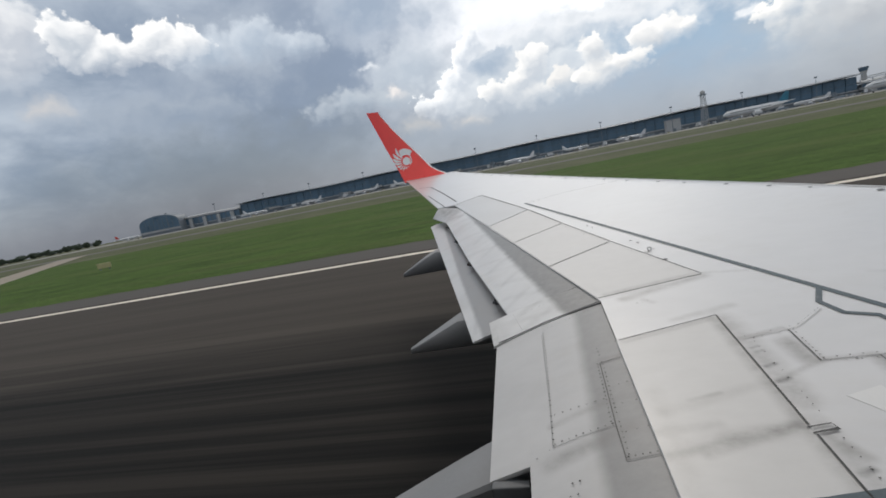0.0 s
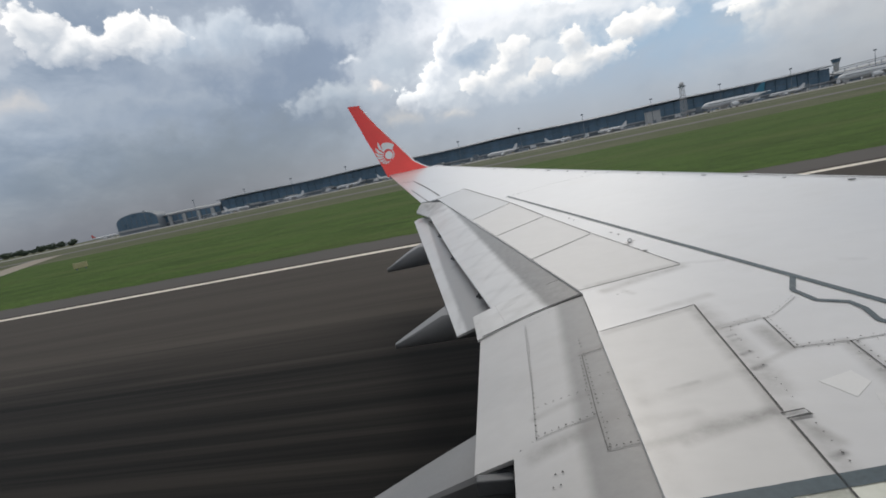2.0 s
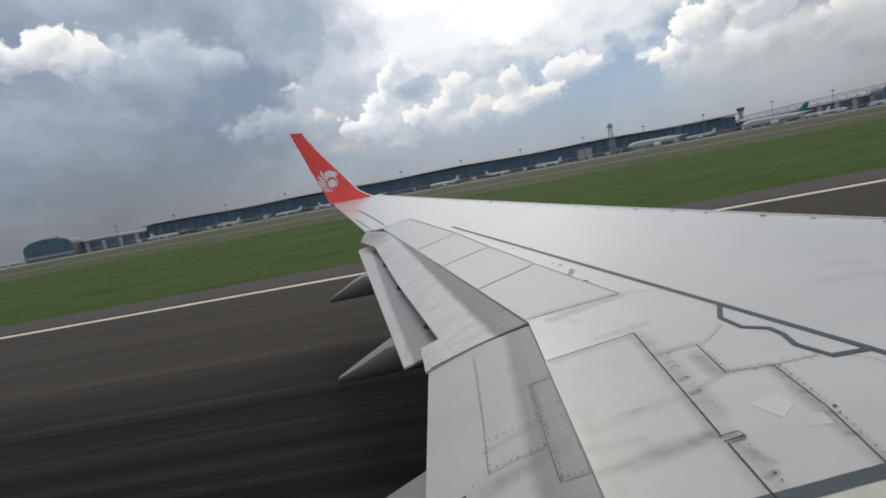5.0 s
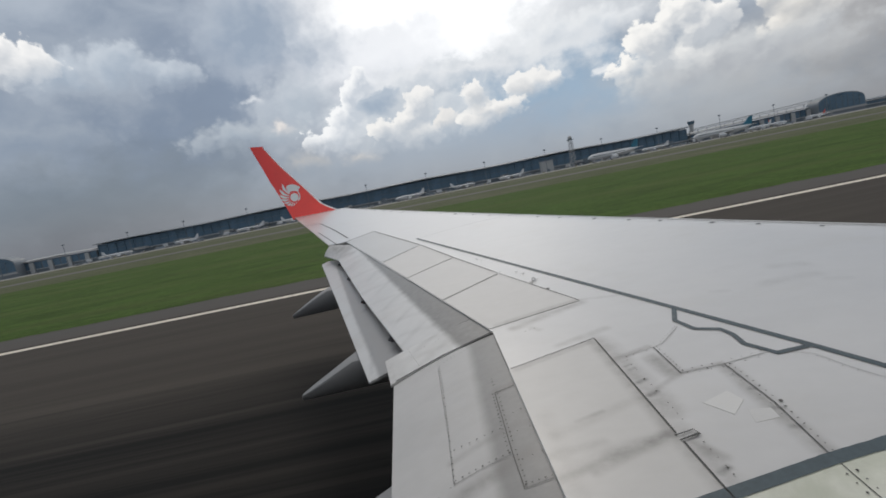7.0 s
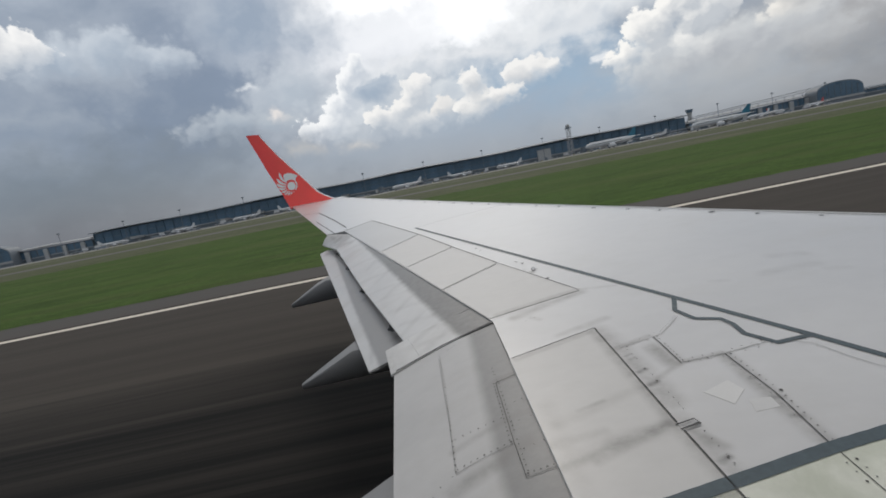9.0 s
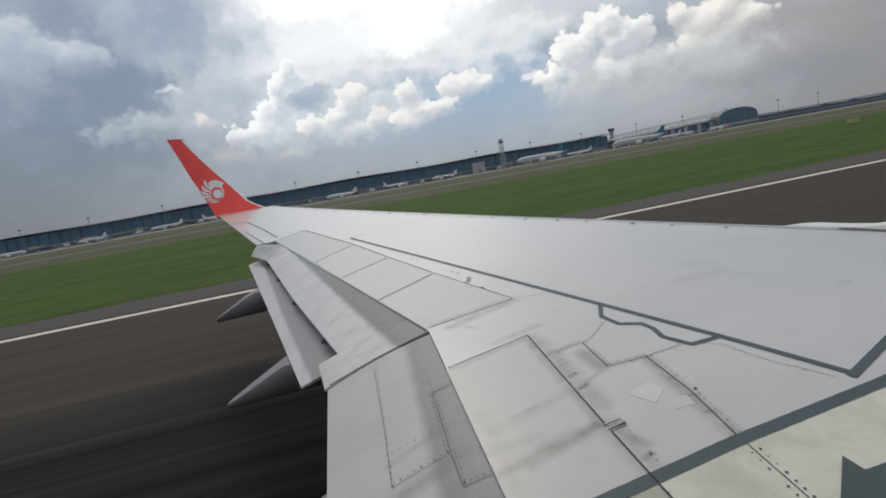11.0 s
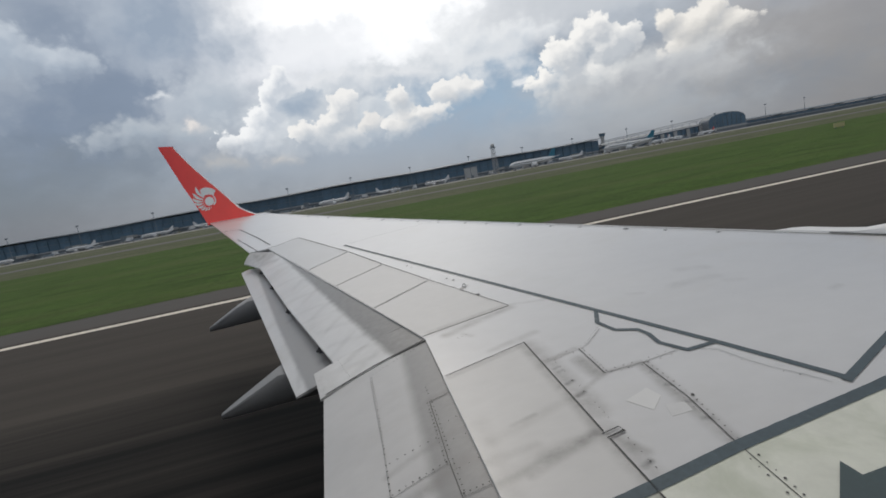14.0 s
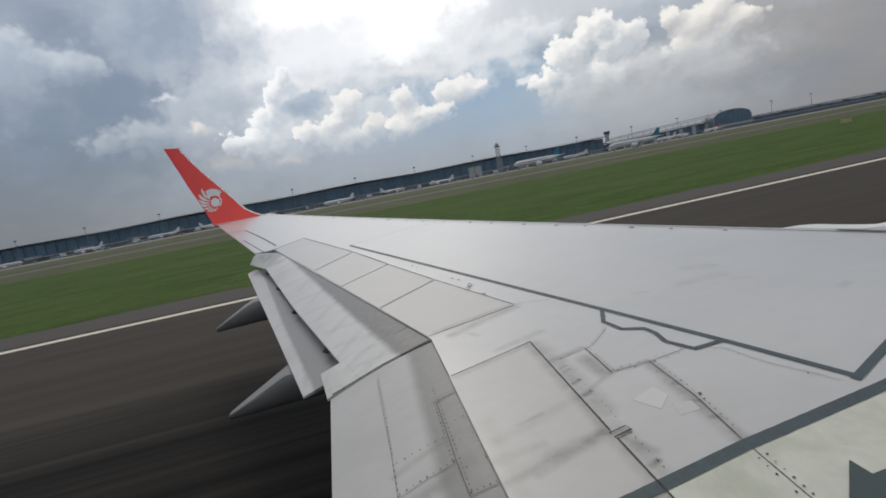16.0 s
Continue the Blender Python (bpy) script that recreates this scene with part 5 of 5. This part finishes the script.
wide = jet("parked_jet", "white widebody jet with teal tail parked on the apron", 62.0, M_TEAL, "parked jets")
wide.matrix_basis = pose(336, 505, 0, 0, 0, 172)
small = jet("parked_jet", "white narrowbody jet parked before the terminal", 36.0, M_JET, "parked jets")
small.matrix_basis = pose(-10, 520, 0, 0, 0, 205)
redtail = jet("parked_jet", "white jet with red tail parked by the concourse", 38.0, M_REDTAIL, "parked jets")
redtail.matrix_basis = pose(505, 640, 0, 0, 0, 20)
for x, y, turn in ((-395, 620, 10), (-310, 628, 170), (-165, 615, 340), (60, 632, 20), (420, 560, 195), (-230, 640, 195), (125, 625, 150), (330, 640, 170), (-110, 630, 30)):
    copy_thing(small, pose(x, y, 0, 0, 0, turn))
for x, y, turn in ((216, 510, 190),):
    copy_thing(wide, pose(x, y, 0, 0, 0, turn))
for x, y, turn in ((560, 640, 195), (-640, 640, 15)):
    copy_thing(redtail, pose(x, y, 0, 0, 0, turn))


# jet bridges and service vehicles
def jet_bridge():
    b = thing("jet_bridge", "grey passenger boarding bridge at the terminal", "jet bridge", group="jet bridges")
    part("tunnel", boxed(-2, 2, -38, -2, 4.6, 7.8, 0.2), M_PALE, b)
    part("rotunda", tube([(0, -40, 3.6), (0, -40, 8.4)], [3.4, 3.4], 16), M_WALL, b)
    for y in (-36, -14):
        part("support", boxed(-0.6, 0.6, y - 0.6, y + 0.6, 0, 4.6), M_WALL, b)
    return b


bridge = jet_bridge()
bridge.matrix_basis = pose(-400, 698, 0)
for k in range(1, 15):
    copy_thing(bridge, pose(-400 + 58 * k + (k * 37) % 11, 698, 0))


def truck():
    t = thing("catering_truck", "white box truck parked on the apron", "truck", group="apron trucks")
    part("box", boxed(-4.5, 2.2, -1.25, 1.25, 1.4, 5.0, 0.08), M_JET, t, "white cargo box")
    bm = boxed(2.3, 4.2, -1.2, 1.2, 0.8, 3.0, 0.2)
    part("cab", bm, M_PALE, t)
    part("windscreen", boxed(4.15, 4.23, -1.05, 1.05, 1.9, 2.8), M_GLASS, t)
    for x in (-3.2, 3.1):
        for y in (-1.15, 1.15):
            part("wheel", tube([(x, y - 0.15, 0.5), (x, y + 0.15, 0.5)], [0.5, 0.5], 12), M_TYRE, t)
    part("chassis", boxed(-4.4, 4.0, -0.5, 0.5, 0.7, 1.4), M_WALL, t)
    return t


def bus():
    b = thing("apron_bus", "low pale apron bus with dark windows", "bus", group="apron buses")
    part("body", boxed(-6.0, 6.0, -1.3, 1.3, 0.4, 2.9, 0.15), M_PALE, b)
    part("window_strip", boxed(-5.6, 5.7, -1.33, 1.33, 1.4, 2.4), M_GLASS, b)
    for x in (-4.0, 4.0):
        for y in (-1.15, 1.15):
            part("wheel", tube([(x, y - 0.15, 0.5), (x, y + 0.15, 0.5)], [0.5, 0.5], 12), M_TYRE, b)
    return b


def tug():
    g = thing("baggage_tug", "small grey baggage tug with loaded trailers", "tug", group="baggage tugs")
    part("body", boxed(2.0, 4.6, -0.8, 0.8, 0.4, 1.2, 0.1), M_SIGN, g, "dull yellow tug body")
    part("canopy", boxed(2.2, 3.6, -0.75, 0.75, 1.9, 2.0), M_WALL, g)
    for x in (2.3, 3.5):
        part("post", boxed(x - 0.05, x + 0.05, -0.7, 0.7, 1.2, 1.9), M_WALL, g)
    for k in range(3):
        x = -6.5 + 2.8 * k
        part("trailer", boxed(x, x + 2.3, -0.8, 0.8, 0.4, 0.7), M_WALL, g)
        part("crate", boxed(x + 0.1, x + 2.2, -0.75, 0.75, 0.7, 2.1, 0.05), M_ROOF if k % 2 else M_PALE, g)
    for x in (-5.3, -2.5, 0.3, 2.5, 4.1):
        part("wheel", tube([(x, -0.85, 0.3), (x, 0.85, 0.3)], [0.3, 0.3], 10), M_TYRE, g)
    return g


van, coach, tractor = truck(), bus(), tug()
van.matrix_basis = pose(-420, 628, 0, 0, 0, 40)
coach.matrix_basis = pose(-352, 640, 0, 0, 0, 12)
tractor.matrix_basis = pose(-378, 610, 0, 0, 0, 170)
rng = random.Random(11)
for k in range(84):
    kind_of = (van, tractor, coach, tractor)[k % 4]
    copy_thing(kind_of, pose(-445 + 11.9 * k + rng.uniform(-9, 9), rng.uniform(570, 692), 0, 0, 0, rng.choice((0, 180, 90)) + rng.uniform(-25, 25)))


# white service block standing before the glass front
def service_block(x, y):
    b = thing("service_block", "pale service tower standing before the terminal", "building", (x, y, 0))
    part("wall", boxed(-8, 8, -6, 6, 0, 15, 0.1), M_PALE, b)
    part("roof", boxed(-8.6, 8.6, -6.6, 6.6, 15, 15.8), M_ROOF, b)
    part("door", boxed(-2, 2, -6.3, -5.8, 0, 4), M_WALL, b)
    return b


service_block(-160, 660)
service_block(182, 655)


# ---------------------------------------------------------------- lamp masts and towers
def mast():
    m = thing("floodlight_mast", "tall slim apron floodlight mast", "lamp mast", group="floodlight masts")
    part("pole", tube([(0, 0, 0), (0, 0, 30)], [0.45, 0.22], 8), M_WALL, m)
    part("head", tube([(0, 0, 29.2), (0, 0, 30.6)], [1.8, 1.5], 12), M_WALL, m, "ring of dark floodlights")
    return m


pole = mast()
pole.matrix_basis = pose(-560, 640, 0)
for k in range(1, 17):
    copy_thing(pole, pose(-560 + 82 * k, 640 + (k % 3) * 6, 0))


def control_tower(x, y):
    t = thing("control_tower", "pale airport control tower with dark cab", "tower", (x, y, 0))
    part("shaft", tube([(0, 0, 0), (0, 0, 30), (0, 0, 34)], [4.2, 3.6, 5.0], 16), M_PALE, t, smooth=50)
    part("cab", tube([(0, 0, 34.2), (0, 0, 39)], [5.2, 6.6], 16), M_GLASS, t, "dark glazed cab")
    part("cap", tube([(0, 0, 39), (0, 0, 40.2)], [7.0, 6.4], 16), M_WALL, t)
    return t


control_tower(540, 900)


def radar_mast(x, y):
    t = thing("radar_tower", "slim lattice radar tower with dish on top", "tower", (x, y, 0))
    for sx in (-1, 1):
        for sy in (-1, 1):
            part("leg", tube([(sx * 3.2, sy * 3.2, 0), (sx * 2.0, sy * 2.0, 36)], [0.4, 0.3], 8), M_PALE, t)
    for k in range(6):
        a, b = 6 * k, 6 * k + 6
        wa, wb = lerp(3.2, 2.0, a / 36), lerp(3.2, 2.0, b / 36)
        for s in (-1, 1):
            part("brace", tube([(-wa, s * wa, a), (wb, s * wb, b)], [0.2, 0.2], 6), M_PALE, t)
            part("brace", tube([(wa, s * wa, a), (-wb, s * wb, b)], [0.2, 0.2], 6), M_PALE, t)
    part("platform", boxed(-3.4, 3.4, -3.4, 3.4, 36, 37.2), M_WALL, t)
    part("dome", tube([(0, 0, 37.2), (0, 0, 39), (0, 0, 41), (0, 0, 42)], [2.4, 3.0, 2.2, 0.4], 14), M_PALE, t, smooth=60)
    return t


radar_mast(215, 640)

# ---------------------------------------------------------------- far trees and signs


def tree(seed):
    rng_t = random.Random(seed)
    t = thing("tree", "dark far broadleaf tree at the airfield's edge", "tree", group="far trees")
    h = rng_t.uniform(12, 17)
    part("trunk", tube([(0, 0, 0), (0.2, 0, h * 0.3), (0.1, 0.2, h * 0.6)], [0.5, 0.35, 0.15], 7), M_BARK, t)
    bm = bmesh.new()
    for k in range(110):
        d = Vector((rng_t.gauss(0, 1), rng_t.gauss(0, 1), rng_t.gauss(0, 0.8))).normalized() * rng_t.uniform(0.4, 1.0)
        c = Vector((d.x * h * 0.55, d.y * h * 0.5, h * 0.50 + d.z * h * 0.42))
        s = rng_t.uniform(0.9, 2.0)
        r = bmesh.ops.create_icosphere(bm, subdivisions=1, radius=s)
        for v in r["verts"]:
            v.co = c + Vector((v.co.x, v.co.y, v.co.z * 0.7)) * rng_t.uniform(0.75, 1.3)
    part("crown", bm, M_LEAF, t)
    return t


first = tree(1)
first.matrix_basis = pose(-1040, 900, 0)
second = tree(2)
second.matrix_basis = pose(-1020, 905, 0)
rng = random.Random(5)
for k in range(90):
    copy_thing(first if k % 2 else second, pose(-1000 - 8.5 * k + rng.uniform(-5, 5), 880 + rng.uniform(-40, 60), 0, 0, 0, rng.uniform(0, 360)))


for k in range(16):
    copy_thing(first if k % 3 else second, pose(890 + 24 * k + rng.uniform(-10, 10), 800 + rng.uniform(-10, 30), 0, 0, 0, rng.uniform(0, 360)))


def sign(x, y, turn):
    s = thing("taxiway_sign", "small yellow taxiway sign on the grass", "sign", (x, y, 0), group="taxiway signs")
    part("panel", boxed(-0.9, 0.9, -0.12, 0.12, 0.3, 1.05, 0.03), M_SIGN, s, "yellow panel")
    for px in (-0.6, 0.6):
        part("leg", boxed(px - 0.05, px + 0.05, -0.05, 0.05, 0.0, 0.31), M_WALL, s)
    s.matrix_basis = pose(x, y, 0.03, 0, 0, turn)
    return s


sign(92, 74, -20)
sign(-62, 58, 20)
